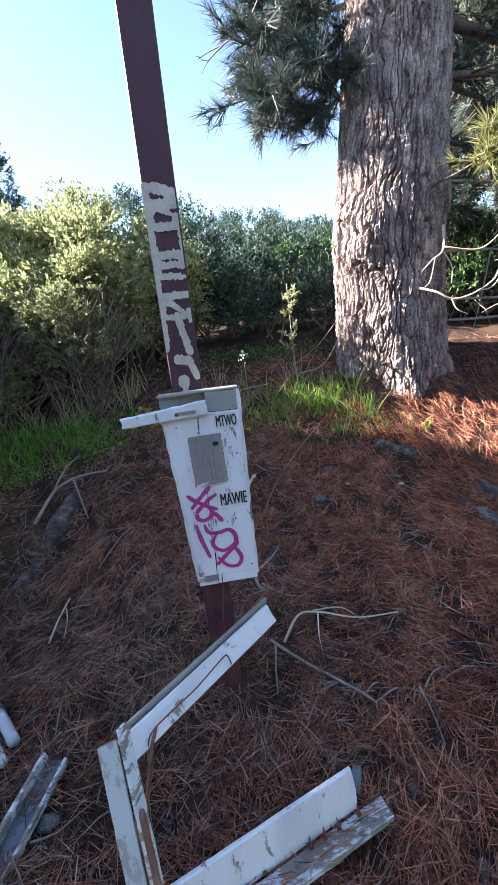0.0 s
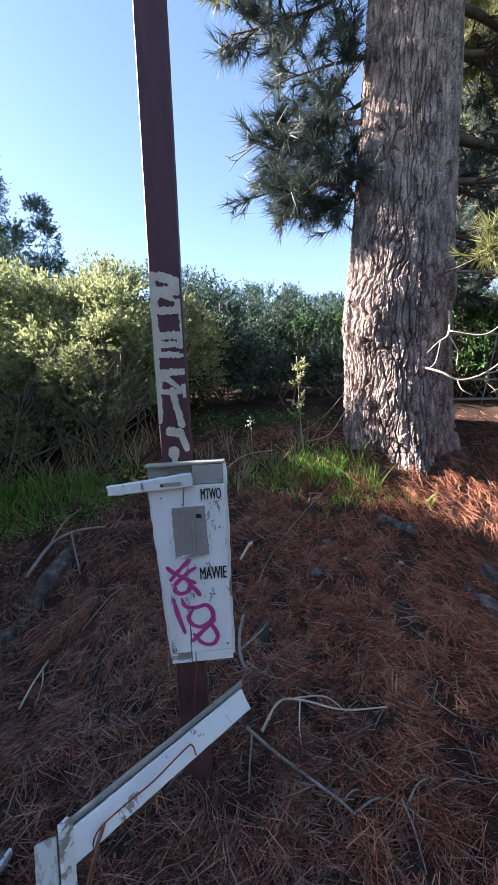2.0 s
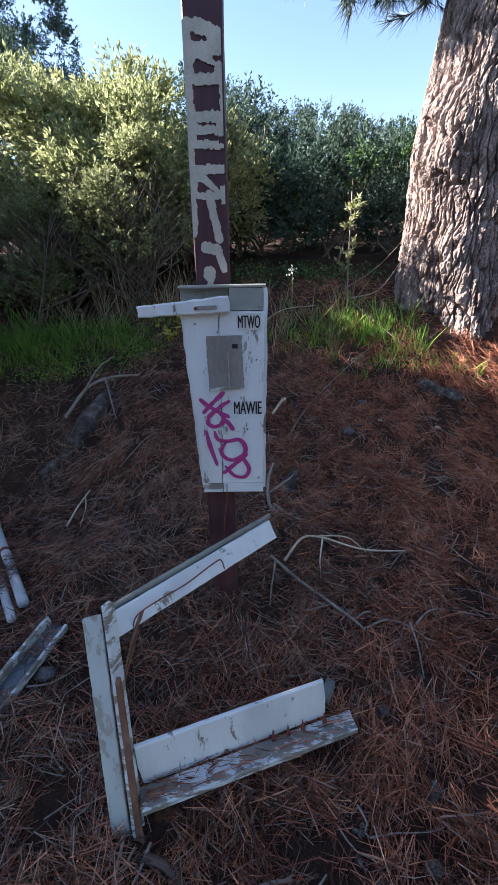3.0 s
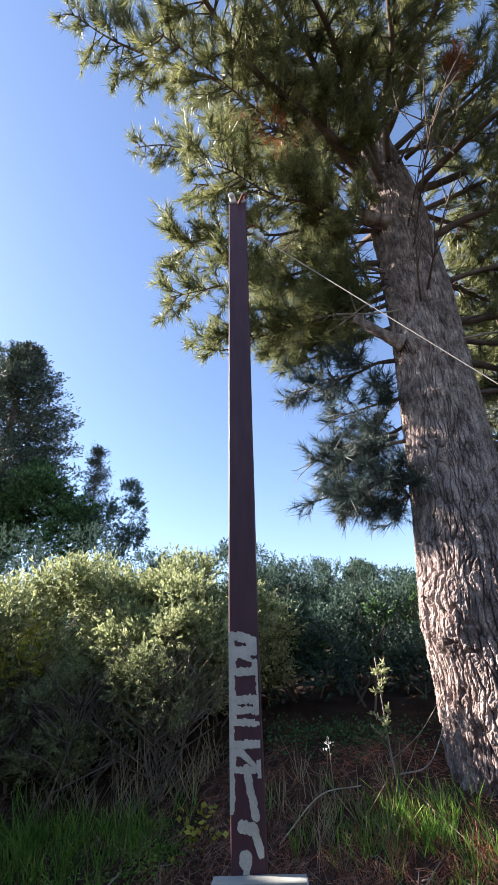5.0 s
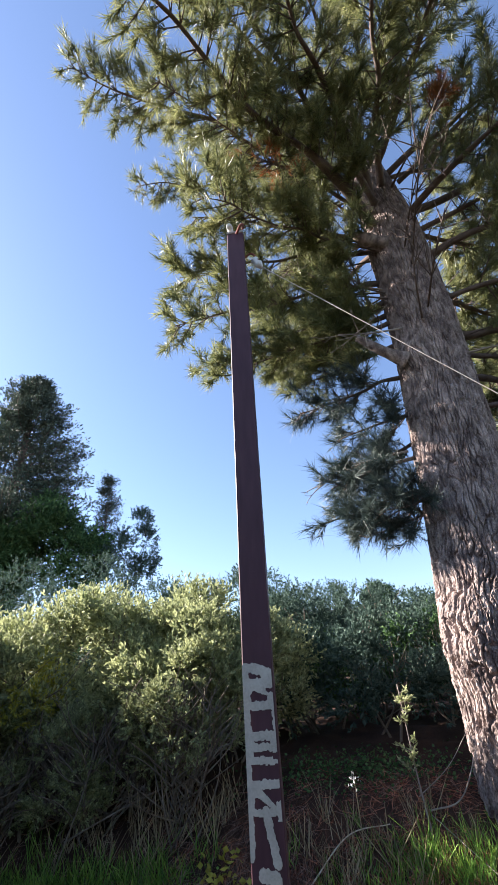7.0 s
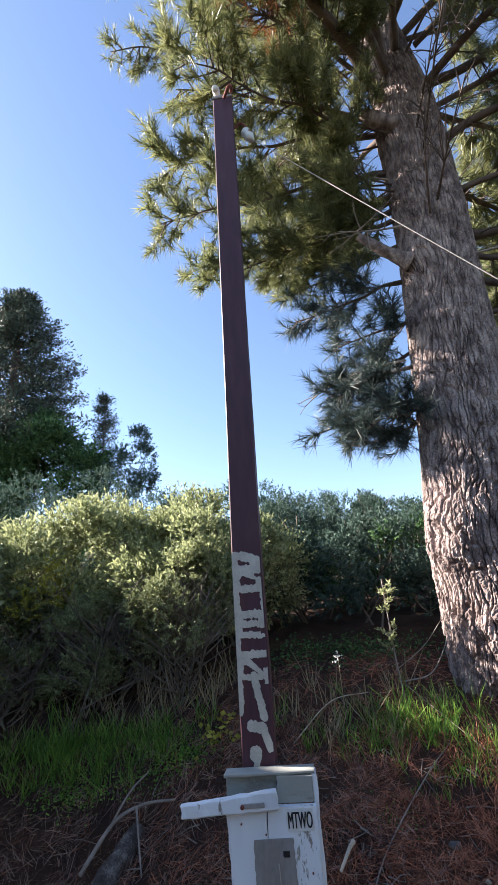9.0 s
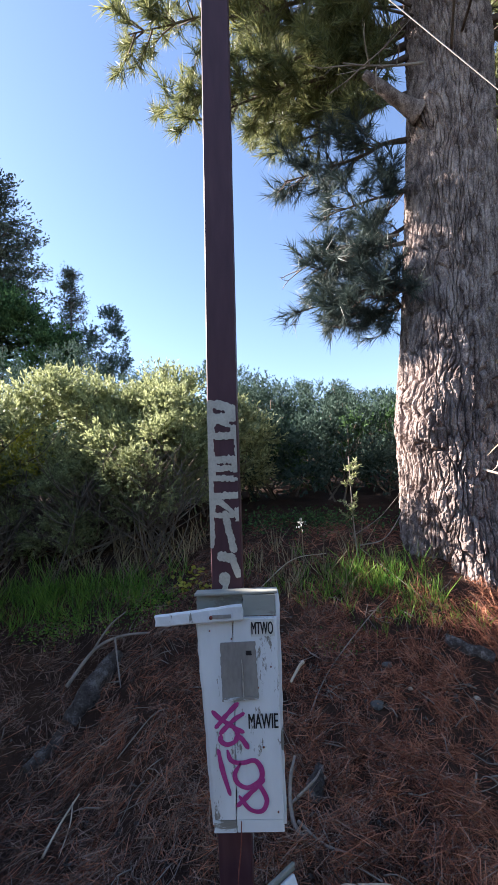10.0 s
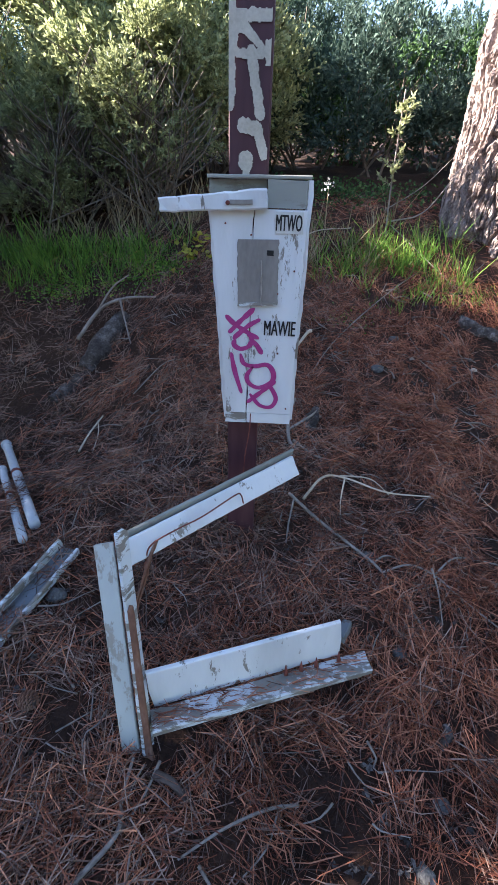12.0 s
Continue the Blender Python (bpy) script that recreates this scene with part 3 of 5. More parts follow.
STROKES = [[(-0.3, 0.867), (-0.276, 0.844), (-0.237, 0.819), (-0.205, 0.802)], [(-0.291, 0.816), (-0.257, 0.853), (-0.22, 0.889)], [(-0.203, 0.859), (-0.237, 0.838), (-0.279, 0.799)],
           [(-0.273, 0.799), (-0.275, 0.781), (-0.255, 0.77), (-0.228, 0.783), (-0.227, 0.807), (-0.24, 0.819)], [(-0.235, 0.775), (-0.226, 0.791), (-0.212, 0.784), (-0.194, 0.756)],
           [(-0.284, 0.758), (-0.272, 0.698), (-0.251, 0.627)], [(-0.257, 0.756), (-0.246, 0.725), (-0.214, 0.718), (-0.178, 0.724), (-0.159, 0.699), (-0.163, 0.669), (-0.199, 0.649), (-0.228, 0.661), (-0.237, 0.687), (-0.218, 0.718)],
           [(-0.151, 0.674), (-0.186, 0.641), (-0.234, 0.597)], [(-0.227, 0.628), (-0.196, 0.59), (-0.162, 0.585), (-0.147, 0.611), (-0.157, 0.64), (-0.175, 0.664)]]
for k, s in enumerate(STROKES):
    flat_mesh("graffiti", *ribbon(s, 0.0125, FACE - 0.0012 - 0.0002 * k, 40, k), M_PINK, box, "magenta sprayed stroke")
part("dangling_wire", tube(spline([(-0.222, FACE - 0.006, 0.56), (-0.224, FACE - 0.012, 0.5), (-0.236, FACE - 0.0, 0.4), (-0.24, FACE + 0.01, 0.3)], 20), [0.0016], 6), M_RUST, box, "thin rusty hanging wire")
for x, z in ((-0.16, 0.93), (-0.15, 0.76), (-0.235, 1.075), (-0.12, 0.99), (-0.3, 1.1), (-0.115, 0.58)):
    part("nail", tube([(x, FACE - 0.003, z), (x, FACE + 0.002, z)], [0.0025], 8), M_RUST, box)

# the whole box settles a little towards its bottom strip
for board in box.children_recursive:
    board.data.transform(Matrix.Translation((0, 0, 0.005)) @ Matrix.Diagonal((1, 1, 0.97, 1)) @ Matrix.Translation((0, 0, -0.005)))

# ---- broken wooden frame leaning in front of the post ----
frame_thing = thing("broken_frame", (-0.43, 0.42, -0.1), "broken three-sided white wooden frame lying on the needles", "wooden frame")
P1A, P1B = np.array((-0.534, 0.68, 0.312)), np.array((-0.06, 1.1, 0.352))
back = part("back_rail", plank(P1A + (0.002, 0.0, 0.005), P1B + (-0.008, 0.0, 0.0), (-0.25, 0.45, 0.86), 0.07, 0.014, 31), M_WHITE, frame_thing, "white slat with flaking paint")
part("rail_edge", plank(P1A + (-0.012, 0.03, 0.038), P1B + (-0.02, 0.03, 0.035), (-0.4, -0.5, 0.5), 0.022, 0.012, 32), M_BEIGE, frame_thing, "grey weathered edge strip")
part("side_board", plank((-0.482, 0.415, -0.11), (-0.55, 0.62, 0.41), (1, 0.2, 0.1), 0.045, 0.016, 33, 36, 0.02), M_GREYBOARD, frame_thing, "standing grey weathered board")
part("side_strip", plank((-0.44, 0.425, -0.1), (-0.514, 0.645, 0.42), (0.4, 0.85, -0.2), 0.04, 0.01, 34, 36, 0.03), M_FLAKE, frame_thing)
part("split_strip", plank((-0.436, 0.408, -0.11), (-0.49, 0.56, 0.25), (1, 0.1, 0.1), 0.026, 0.01, 36, 30, 0.04), M_RUSTWOOD, frame_thing, "rusty brown splintered strip")
part("front_rail", plank((-0.442, 0.503, 0.02), (0.068, 0.668, 0.052), (-0.06, 0.09, 1), 0.135, 0.014, 35), M_WHITE, frame_thing, "white slat with flaking paint")
part("front_ledge", plank((-0.43, 0.452, -0.045), (0.155, 0.645, -0.022), (-0.25, 0.95, -0.06), 0.062, 0.022, 37), M_FLAKE, frame_thing, "flaking white ledge")
part("batten", plank((0.074, 0.672, 0.04), (0.1, 0.72, 0.045), (0, 0.2, 1), 0.035, 0.024, 38, 8, 0.02), M_DARKBOARD, frame_thing, "broken grey batten end")
part("twine", tube(spline([(-0.47, 0.725, 0.265), (-0.477, 0.725, 0.295), (-0.46, 0.74, 0.325), (-0.4, 0.79, 0.336), (-0.34, 0.845, 0.338), (-0.255, 0.918, 0.362), (-0.238, 0.935, 0.352), (-0.23, 0.942, 0.315)], 50) + np.array((0.0, -0.022, 0.006)), [0.0022], 6), M_RUST, back, "red-brown string")
part("strap", tube(spline([(-0.455, 0.735, 0.325), (-0.47, 0.7, 0.29), (-0.478, 0.66, 0.25), (-0.486, 0.6, 0.215), (-0.488, 0.565, 0.2)], 18), [0.004, 0.007, 0.006, 0.008], 7, 0.5, 4), M_RUSTWOOD, frame_thing, "rust-brown splinter hanging from the rail")
for u in (0.62, 0.7, 0.78, 0.9):
    nx, ny, nz_ = -0.42 + u * 0.545, 0.487 + u * 0.168, -0.03 + u * 0.025
    part("nail", tube([(nx, ny - 0.004, nz_), (nx - 0.002, ny + 0.006, nz_ + 0.028)], [0.007, 0.001], 6), M_RUST, frame_thing, "rusty nail")

lr_ = np.random.default_rng(5)
lu, lw = lr_.uniform(0, 1, 260) ** 1.3, lr_.uniform(-0.028, 0.034, 260)
la = np.stack([-0.43 + lu * 0.575 - 0.25 * lw, 0.455 + lu * 0.193 + 0.95 * lw, -0.031 + lu * 0.023 + lr_.uniform(0, 0.008, 260)], -1)
lb = la + np.stack([lr_.normal(0.03, 0.035, 260), lr_.normal(0.01, 0.012, 260), lr_.normal(0, 0.003, 260)], -1)
tagged(part("needle_drift", raw("needle_drift", *blades(la, lb, 0.0022, 0.15, lr_), M_RED)), "brown pine needles gathered on the fallen ledge", "pine needles", kind="stuff")

# ---- rail and pipes beside it ----
def on_ground(x, y, lift=0.0):
    return (x, y, float(ground_z(x, y)) + lift)


rail = thing("fallen_rail", on_ground(-0.95, 0.75), "grooved grey timber rail lying on pine needles", "rail")
ra, rb = np.array(on_ground(-0.87, 1.0, 0.03)), np.array(on_ground(-1.03, 0.45, 0.05))
part("base_board", plank(ra, rb, (1, -0.3, 0), 0.075, 0.016, 41), M_DARKBOARD, rail)
part("edge_board", plank(ra + (-0.038, 0.01, 0.02), rb + (-0.038, 0.01, 0.02), (0.1, 0, 1), 0.05, 0.014, 42), M_FLAKE, rail)
part("edge_board", plank(ra + (0.036, -0.01, 0.012), rb + (0.036, -0.01, 0.012), (0.1, 0, 1), 0.03, 0.012, 43), M_FLAKE, rail)


def pipe(a, b, r, label, bent=False):
    ob = thing("plastic_pipe", tuple(b), label, "pipe", "pipes by the frame")
    part("tube", tube(spline([a, (np.array(a) + b) / 2, b], 16), [r], 14), M_PVC, ob)
    part("socket", tube(spline([a, np.array(a) + (np.array(b) - a) * 0.04], 4), [r * 1.25], 14), M_PVC, ob)
    # the pipe is solid: a black disc stands for the shade in its opening
    part("bore_shade", tube(spline([np.array(a) - (np.array(b) - a) * 0.004, np.array(a) + (np.array(b) - a) * 0.002], 3), [r * 0.85], 12), M_BLACK, ob, "black disc for the shade inside the pipe end")
    m0 = np.array(a) + (np.array(b) - a) * 0.42
    part("strap", tube([m0, m0 + (np.array(b) - a) * 0.03], [r * 1.12], 12), M_RUST, ob, "dark strap round the pipe")
    return ob


pipe(np.array(on_ground(-1.55, 1.78, 0.05)), np.array(on_ground(-1.045, 1.1, 0.035)), 0.021, "pale grey plastic pipe lying on the slope")
pipe(np.array(on_ground(-1.43, 1.53, 0.06)), np.array(on_ground(-1.055, 1.025, 0.035)), 0.017, "thin grey plastic pipe with an elbow")

# ---- big pine ----
def trunk_x(z):
    return np.interp(z, [0.3, 1.1, 2.2, 3.3, 4.4, 5.5, 7.6, 9, 12], [1.59, 1.61, 1.64, 1.73, 1.82, 1.91, 1.98, 1.94, 1.8])


def trunk_r(z):
    return np.interp(z, [0.2, 0.6, 0.9, 1.2, 2, 3, 5, 7.5, 9, 12], [0.66, 0.56, 0.505, 0.49, 0.49, 0.455, 0.43, 0.415, 0.32, 0.15])


TRUNK_Y = 3.68
pine = thing("pine_tree", (1.5, TRUNK_Y, 0.7), "large old pine with deeply furrowed grey-brown bark", "tree")
nz, nt = 640, 320
span = np.concatenate([np.linspace(140, 345, 280, endpoint=False), np.linspace(345, 500, 40, endpoint=False)])
tz, tt = np.meshgrid(np.concatenate([np.linspace(0.25, 6.2, 540, endpoint=False), np.linspace(6.2, 11.5, 100)]), np.radians(span), indexing="ij")
R = trunk_r(tz)
ring = np.stack([np.cos(tt) * 0.5, np.sin(tt) * 0.5, tz], -1)


def plates(u, w, seed):
    """Cells of a crooked net over (u, w): the gap to the nearest joint, and a chance value for each cell."""
    iu, iw = np.floor(u), np.floor(w)
    near, far, chance = np.full(u.shape, 9.0), np.full(u.shape, 9.0), np.zeros(u.shape)
    for du in (-1, 0, 1):
        for dw in (-1, 0, 1):
            cu, cw_ = iu + du, iw + dw
            rnd = lambda k: np.modf(np.abs(np.sin(cu * 127.1 + cw_ * 311.7 + (seed + k) * 74.7) * 43758.5453))[0]
            d = np.hypot(cu + 0.1 + 0.8 * rnd(0) - u, cw_ + 0.1 + 0.8 * rnd(1) - w)
            closer = d < near
            far = np.where(closer, near, np.minimum(far, d))
            chance = np.where(closer, rnd(2), chance)
            near = np.where(closer, d, near)
    return far - near, chance


bend_u = (fbm(ring * (5, 5, 3.0), 3, 1) - 0.44) * 0.16 + (fbm(ring * (22, 22, 14.0), 2, 6) - 0.38) * 0.035
bend_z = (fbm(ring * (5, 5, 3.0), 3, 2) - 0.44) * 0.25
su = tt * 0.5 + bend_u
gap1, lot1 = plates(su / 0.05, (tz + bend_z) / 0.3, 3)
gap2, lot2 = plates(su / 0.026 + 31, (tz + bend_z) / 0.075 + 7, 5)
flakes = fbm(ring * (60, 60, 40), 3, 14)
coarse = 0.55 + 0.45 * smooth(5.0, 2.0, tz)
relief = coarse * (0.034 * smooth(0.0, 0.2, gap1) + 0.012 * (lot1 - 0.5) + 0.008 * smooth(0.0, 0.3, gap2) + 0.012 * (lot2 - 0.5)) - 0.018
relief += 0.022 * (flakes - 0.44) + 0.035 * (fbm(ring * (7, 7, 2.2), 2, 18) - 0.4)
low = smooth(1.6, 0.6, tz)
relief += low * 0.07 * (fbm(ring * (9, 9, 5.0), 3, 15) - 0.44) * 2
relief += low * 0.09 * np.cos(tt * 5 + 1.2 + 0.8 * np.sin(tz * 2)) * smooth(1.2, 0.5, tz)


def swell(z0, ang, h, w, high, rim=0.0):
    d = np.angle(np.exp(1j * (tt - radians(ang)))) * R
    e = np.hypot(d / w, (tz - z0) / h)
    return high * np.exp(-e**2) - rim * np.exp(-((e / 0.45) ** 2))


for spec in ((2.05, 212, 0.26, 0.24, 0.15, 0.1), (1.35, 240, 0.1, 0.09, 0.05, 0.06), (3.0, 238, 0.14, 0.12, 0.05, 0.04), (3.45, 205, 0.16, 0.14, 0.06, 0), (4.1, 250, 0.12, 0.1, 0.03, 0.04), (5.0, 225, 0.2, 0.2, 0.08, 0.0), (7.2, 215, 0.3, 0.25, 0.12, 0), (2.3, 320, 0.12, 0.1, 0.05, 0.02), (4.6, 262, 0.1, 0.1, 0.03, 0.04)):
    relief += swell(*spec)
rr = R - 0.03 + relief
tv = np.stack([trunk_x(tz) + np.cos(tt) * rr, TRUNK_Y + np.sin(tt) * rr * 0.96, tz], -1).reshape(-1, 3)
ti, tj = np.meshgrid(np.arange(nz - 1), np.arange(nt), indexing="ij")
tk = (tj + 1) % nt
part("trunk", (tv, np.stack([ti * nt + tj, ti * nt + tk, (ti + 1) * nt + tk, (ti + 1) * nt + tj], -1).reshape(-1, 4), "flat"), M_BARK, pine, "deeply furrowed grey-brown trunk")

needle_roots, needle_tips, twig_bits = [], [], []


def tuft(at, way, size, count, r, bag):
    """Needles that spring forward from the last stretch of a twig."""
    way = way / (np.linalg.norm(way) + 1e-9)
    d = way * 0.95 + r.normal(0, 0.45, (count, 3))
    d /= np.linalg.norm(d, axis=1, keepdims=True)
    roots = at - way * (r.uniform(0, size * 0.8, count))[:, None]
    bag.append((roots, roots + d * (size * r.uniform(0.7, 1.1, count))[:, None]))


def limb(z0, az, length, rise, droop, r0, seed, leafy=1.0, start=0.12, side_len=0.95, size=0.17, bag=None, hang=0.0):
    """A limb out of the trunk with side shoots and needle tufts on them."""
    r = np.random.default_rng(seed)
    a = radians(az)
    base = np.array([trunk_x(z0) + math.cos(a) * 0.3, TRUNK_Y + math.sin(a) * 0.3, z0])
    s = np.linspace(0, 1, 9)
    path = base + np.stack([math.cos(a) * length * s, math.sin(a) * length * s, length * (math.tan(radians(rise)) * s - droop * s * s)], -1)
    path += np.cumsum(r.normal(0, 0.05 * length / 4, (9, 3)), 0)
    p = spline(path, 44)
    part("limb", tube(p, [r0 * 0.7, r0 * 0.4, r0 * 0.22, 0.006], 8, 0.3, seed), M_LIMB, pine)
    n = int(length / 0.052)
    for k in range(n):
        u = r.uniform(start, 1.0)
        i = int(u * 43)
        t = p[min(i + 1, 43)] - p[max(i - 1, 0)]
        t /= np.linalg.norm(t)
        sd = np.cross(t, (0, 0, 1)) * r.choice([-1, 1]) * r.uniform(0.5, 1.0) + t * r.uniform(0.2, 0.9) + np.array((0, 0, r.uniform(-0.6, 0.6) - hang))
        sd /= np.linalg.norm(sd)
        ln = min(side_len, 0.42 + 0.21 * length) * r.uniform(0.35, 1.0) * (1.15 - 0.55 * u)
        q = spline([p[i], p[i] + sd * ln * 0.5 + r.normal(0, 0.03, 3), p[i] + sd * ln + np.array((0, 0, 0.06 - hang * 0.2))], 8)
        twig_bits.append(tube(q[::2], [0.009, 0.006, 0.002], 4))
        for m in range(int(ln / 0.07 * leafy) + 1):
            w = r.uniform(0.35, 1.0)
            c = q[min(int(w * 7), 7)]
            way = sd + r.normal(0, 0.55, 3) + np.array((0, 0, 0.25))
            way /= np.linalg.norm(way)
            tip = c + way * r.uniform(0.04, 0.16)
            tuft(tip, way, size, 24, r, bag if bag is not None else needles)
    return p


needles, low_needles, dead = [], [], []
# start height, bearing, length, rise, droop, thickness, foliage
BOUGHS = [(7.4, 224, 4.9, 12, 0.06, 0.12, 1.0), (7.2, 196, 2.6, 0, 0.05, 0.09, 1.0), (6.6, 176, 2.0, 2, 0.1, 0.07, 1.1), (6.0, 168, 1.6, -2, 0.12, 0.06, 1.2),
         (5.5, 165, 1.5, -4, 0.1, 0.05, 1.2), (4.9, 172, 1.3, -6, 0.05, 0.045, 1.3), (4.4, 178, 0.95, -12, 0.05, 0.04, 1.5), (4.1, 150, 1.1, -10, 0.05, 0.04, 1.4), (3.8, 180, 1.1, -14, 0.08, 0.04, 1.5), (3.45, 172, 0.75, -20, 0.1, 0.03, 1.5), (3.45, 170, 1.05, -8, 0.06, 0.04, 1.6), (3.2, 168, 0.7, -8, 0.08, 0.03, 1.6), (3.3, 190, 0.7, -10, 0.06, 0.03, 1.5),
         (3.4, 30, 2.6, 0, 0.12, 0.06, 1.3), (2.9, 12, 2.4, -2, 0.1, 0.05, 1.3), (4.2, 52, 2.6, 0, 0.12, 0.06, 1.3), (2.6, 45, 2.8, 0, 0.1, 0.05, 1.3), (5.0, 20, 3.4, 0, 0.08, 0.07, 1.3),
         (7.2, 188, 2.8, -4, 0.1, 0.06, 1.3), (6.6, 187, 2.7, -9, 0.12, 0.06, 1.3), (6.2, 184, 2.45, -13, 0.12, 0.06, 1.3), (5.8, 178, 2.1, -14, 0.12, 0.05, 1.3),
         (8.2, 240, 3.7, 10, 0.03, 0.1, 1.0), (8.6, 205, 4.7, 18, 0.08, 0.1, 1.0), (8.4, 265, 3.4, 14, 0.05, 0.09, 1.0), (8.8, 290, 3.6, 12, 0.05, 0.09, 1.0),
         (7.6, 312, 3.2, 6, 0.05, 0.08, 0.8), (6.7, 345, 3.6, 2, 0.02, 0.08, 1.0), (7.6, 15, 3.2, 4, 0.04, 0.06, 1.3), (8.4, 40, 3.2, 6, 0.04, 0.06, 1.3), (9.2, 0, 3.6, 8, 0.04, 0.06, 1.3), (6.4, 20, 3.0, 0, 0.05, 0.06, 1.3), (8.0, 340, 3.8, 10, 0.05, 0.1, 0.9), (5.6, 10, 3.4, 0, 0.03, 0.1, 0.9),
         (3.75, 18, 3.2, 2, 0.05, 0.09, 1.0), (4.8, 30, 3.2, 2, 0.1, 0.07, 1.0), (3.2, 355, 2.4, 4, 0.2, 0.05, 1.0), (6.2, 60, 3.0, 0, 0.05, 0.07, 1.0),
         (7.6, 120, 3.2, 5, 0.06, 0.07, 1.0), (9.4, 225, 4.2, 22, 0.08, 0.08, 1.0), (9.6, 250, 3.4, 22, 0.08, 0.08, 1.0), (9.2, 180, 3.8, 18, 0.1, 0.08, 1.0), (9.6, 300, 3.6, 16, 0.05, 0.08, 1.0), (9.0, 330, 4.0, 14, 0.05, 0.08, 1.0),
         (8.0, 232, 5.0, 14, 0.1, 0.08, 1.0), (7.0, 35, 3.6, 0, 0.08, 0.07, 1.0), (5.2, 5, 3.0, -4, 0.1, 0.06, 1.0), (4.3, 350, 2.6, -2, 0.12, 0.05, 1.0), (9.4, 275, 3.8, 12, 0.05, 0.06, 1.2), (8.6, 315, 3.8, 8, 0.05, 0.06, 1.2), (7.4, 330, 3.4, 4, 0.05, 0.06, 1.2), (6.0, 350, 3.2, 0, 0.05, 0.06, 1.2), (6.3, 150, 1.9, -4, 0.1, 0.06, 1.2), (7.0, 205, 2.8, 4, 0.06, 0.05, 1.3), (7.8, 215, 3.4, 8, 0.06, 0.05, 1.3)]
# boughs below 5 m take the needles with shade in their colour
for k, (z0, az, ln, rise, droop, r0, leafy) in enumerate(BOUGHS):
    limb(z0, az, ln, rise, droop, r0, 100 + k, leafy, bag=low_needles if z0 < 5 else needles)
limb(2.35, 292, 0.85, 8, 0.1, 0.02, 160, 2.4, 0.6, 0.26, 0.17)
limb(8.3, 285, 1.4, -8, 0.02, 0.03, 161, 0.7, 0.85, 0.25, 0.14, dead)
limb(7.5, 215, 2.2, 4, 0.1, 0.03, 162, 0.3, 0.5, 0.4, 0.12, dead)
nr, nt2 = np.vstack([a for a, b in needles]), np.vstack([b for a, b in needles])
tagged(part("foliage", raw("foliage", *spikes(nr, nt2, 0.0088, rng), M_PINE), None, pine, "long green pine needles in tufts"), kind="stuff")
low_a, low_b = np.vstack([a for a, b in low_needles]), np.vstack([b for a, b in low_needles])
tagged(part("foliage", raw("foliage", *spikes(low_a, low_b, 0.0065, rng), M_PINE_LOW), None, pine, "blue-green needles on the lowest boughs, darkened to look shaded"), kind="stuff")
dr, dt = np.vstack([a for a, b in dead]), np.vstack([b for a, b in dead])
tagged(part("dead_foliage", raw("dead_foliage", *spikes(dr, dt, 0.0062, rng), M_DEAD), None, pine, "rust-brown dead needles"), kind="stuff")
tagged(part("twig_mass", joined(twig_bits), M_LIMB, pine), kind="stuff")
part("sawn_stub", tube(spline([(1.5, 3.45, 4.95), (1.2, 3.4, 5.12), (0.98, 3.38, 5.3)], 16), [0.1, 0.06, 0.05, 0.04], 14, 0.7), M_BARK, pine, "sawn-off limb stub")
part("broken_stub", tube(spline([(1.7, 3.4, 7.0), (1.35, 3.3, 7.05), (1.2, 3.25, 7.2)], 10), [0.1, 0.07, 0.02], 12, 0.6), M_BARK, pine, "splintered broken limb")


def bare_branch(name, root, way, length, r0, seed, mat, forks=7, spread=0.8, curl=0.35):
    """A leafless branch with finer forks: one joined mesh."""
    r = np.random.default_rng(seed)
    way = np.array(way, float) / np.linalg.norm(way)
    bits = []

    def grow(at, d, ln, rad, level):
        bend = r.normal(0, curl, 3)
        p = spline([at, at + d * ln * 0.4 + bend * ln * 0.1, at + d * ln * 0.75 + bend * ln * 0.3, at + d * ln + bend * ln * 0.55], 14)
        bits.append(tube(p, [rad, rad * 0.35], 6, 0.15, seed))
        if level < 2:
            for _ in range(forks if level == 0 else 2):
                k = r.integers(4, 13)
                e = d + r.normal(0, spread, 3)
                grow(p[k], e / np.linalg.norm(e), ln * r.uniform(0.2, 0.5), rad * 0.5, level + 1)

    grow(np.array(root, float), way, length, r0, 0)
    return joined(bits)


for twigs_ in ([[(1.9, 3.25, 2.04), (1.82, 3.12, 1.84), (1.72, 3.1, 1.77), (1.62, 3.08, 1.69)], [(1.83, 3.12, 1.86), (2.04, 3.06, 1.81), (2.14, 3.02, 1.84), (2.24, 3.0, 1.93)], [(1.82, 3.11, 1.82), (1.87, 3.08, 1.7), (1.86, 3.07, 1.58)], [(1.74, 3.1, 1.78), (1.68, 3.06, 1.62), (1.63, 3.05, 1.57)]],
               [[(1.62, 3.25, 1.6), (1.76, 3.12, 1.53), (1.88, 3.08, 1.46), (2.04, 3.04, 1.49), (2.2, 3.0, 1.6), (2.27, 2.98, 1.78)], [(2.06, 3.04, 1.5), (2.17, 3.02, 1.52), (2.26, 3.0, 1.64)], [(1.87, 3.08, 1.46), (1.9, 3.06, 1.38), (1.98, 3.04, 1.33)], [(2.18, 3.0, 1.58), (2.22, 3.0, 1.68), (2.22, 3.0, 1.76)]]):
    part("dead_branch", joined([tube(spline(p, 24), [0.011 if k == 0 else 0.006, 0.003], 6, 0.2, k) for k, p in enumerate(twigs_)]), M_PALE, pine, "sunlit bleached dead branch")
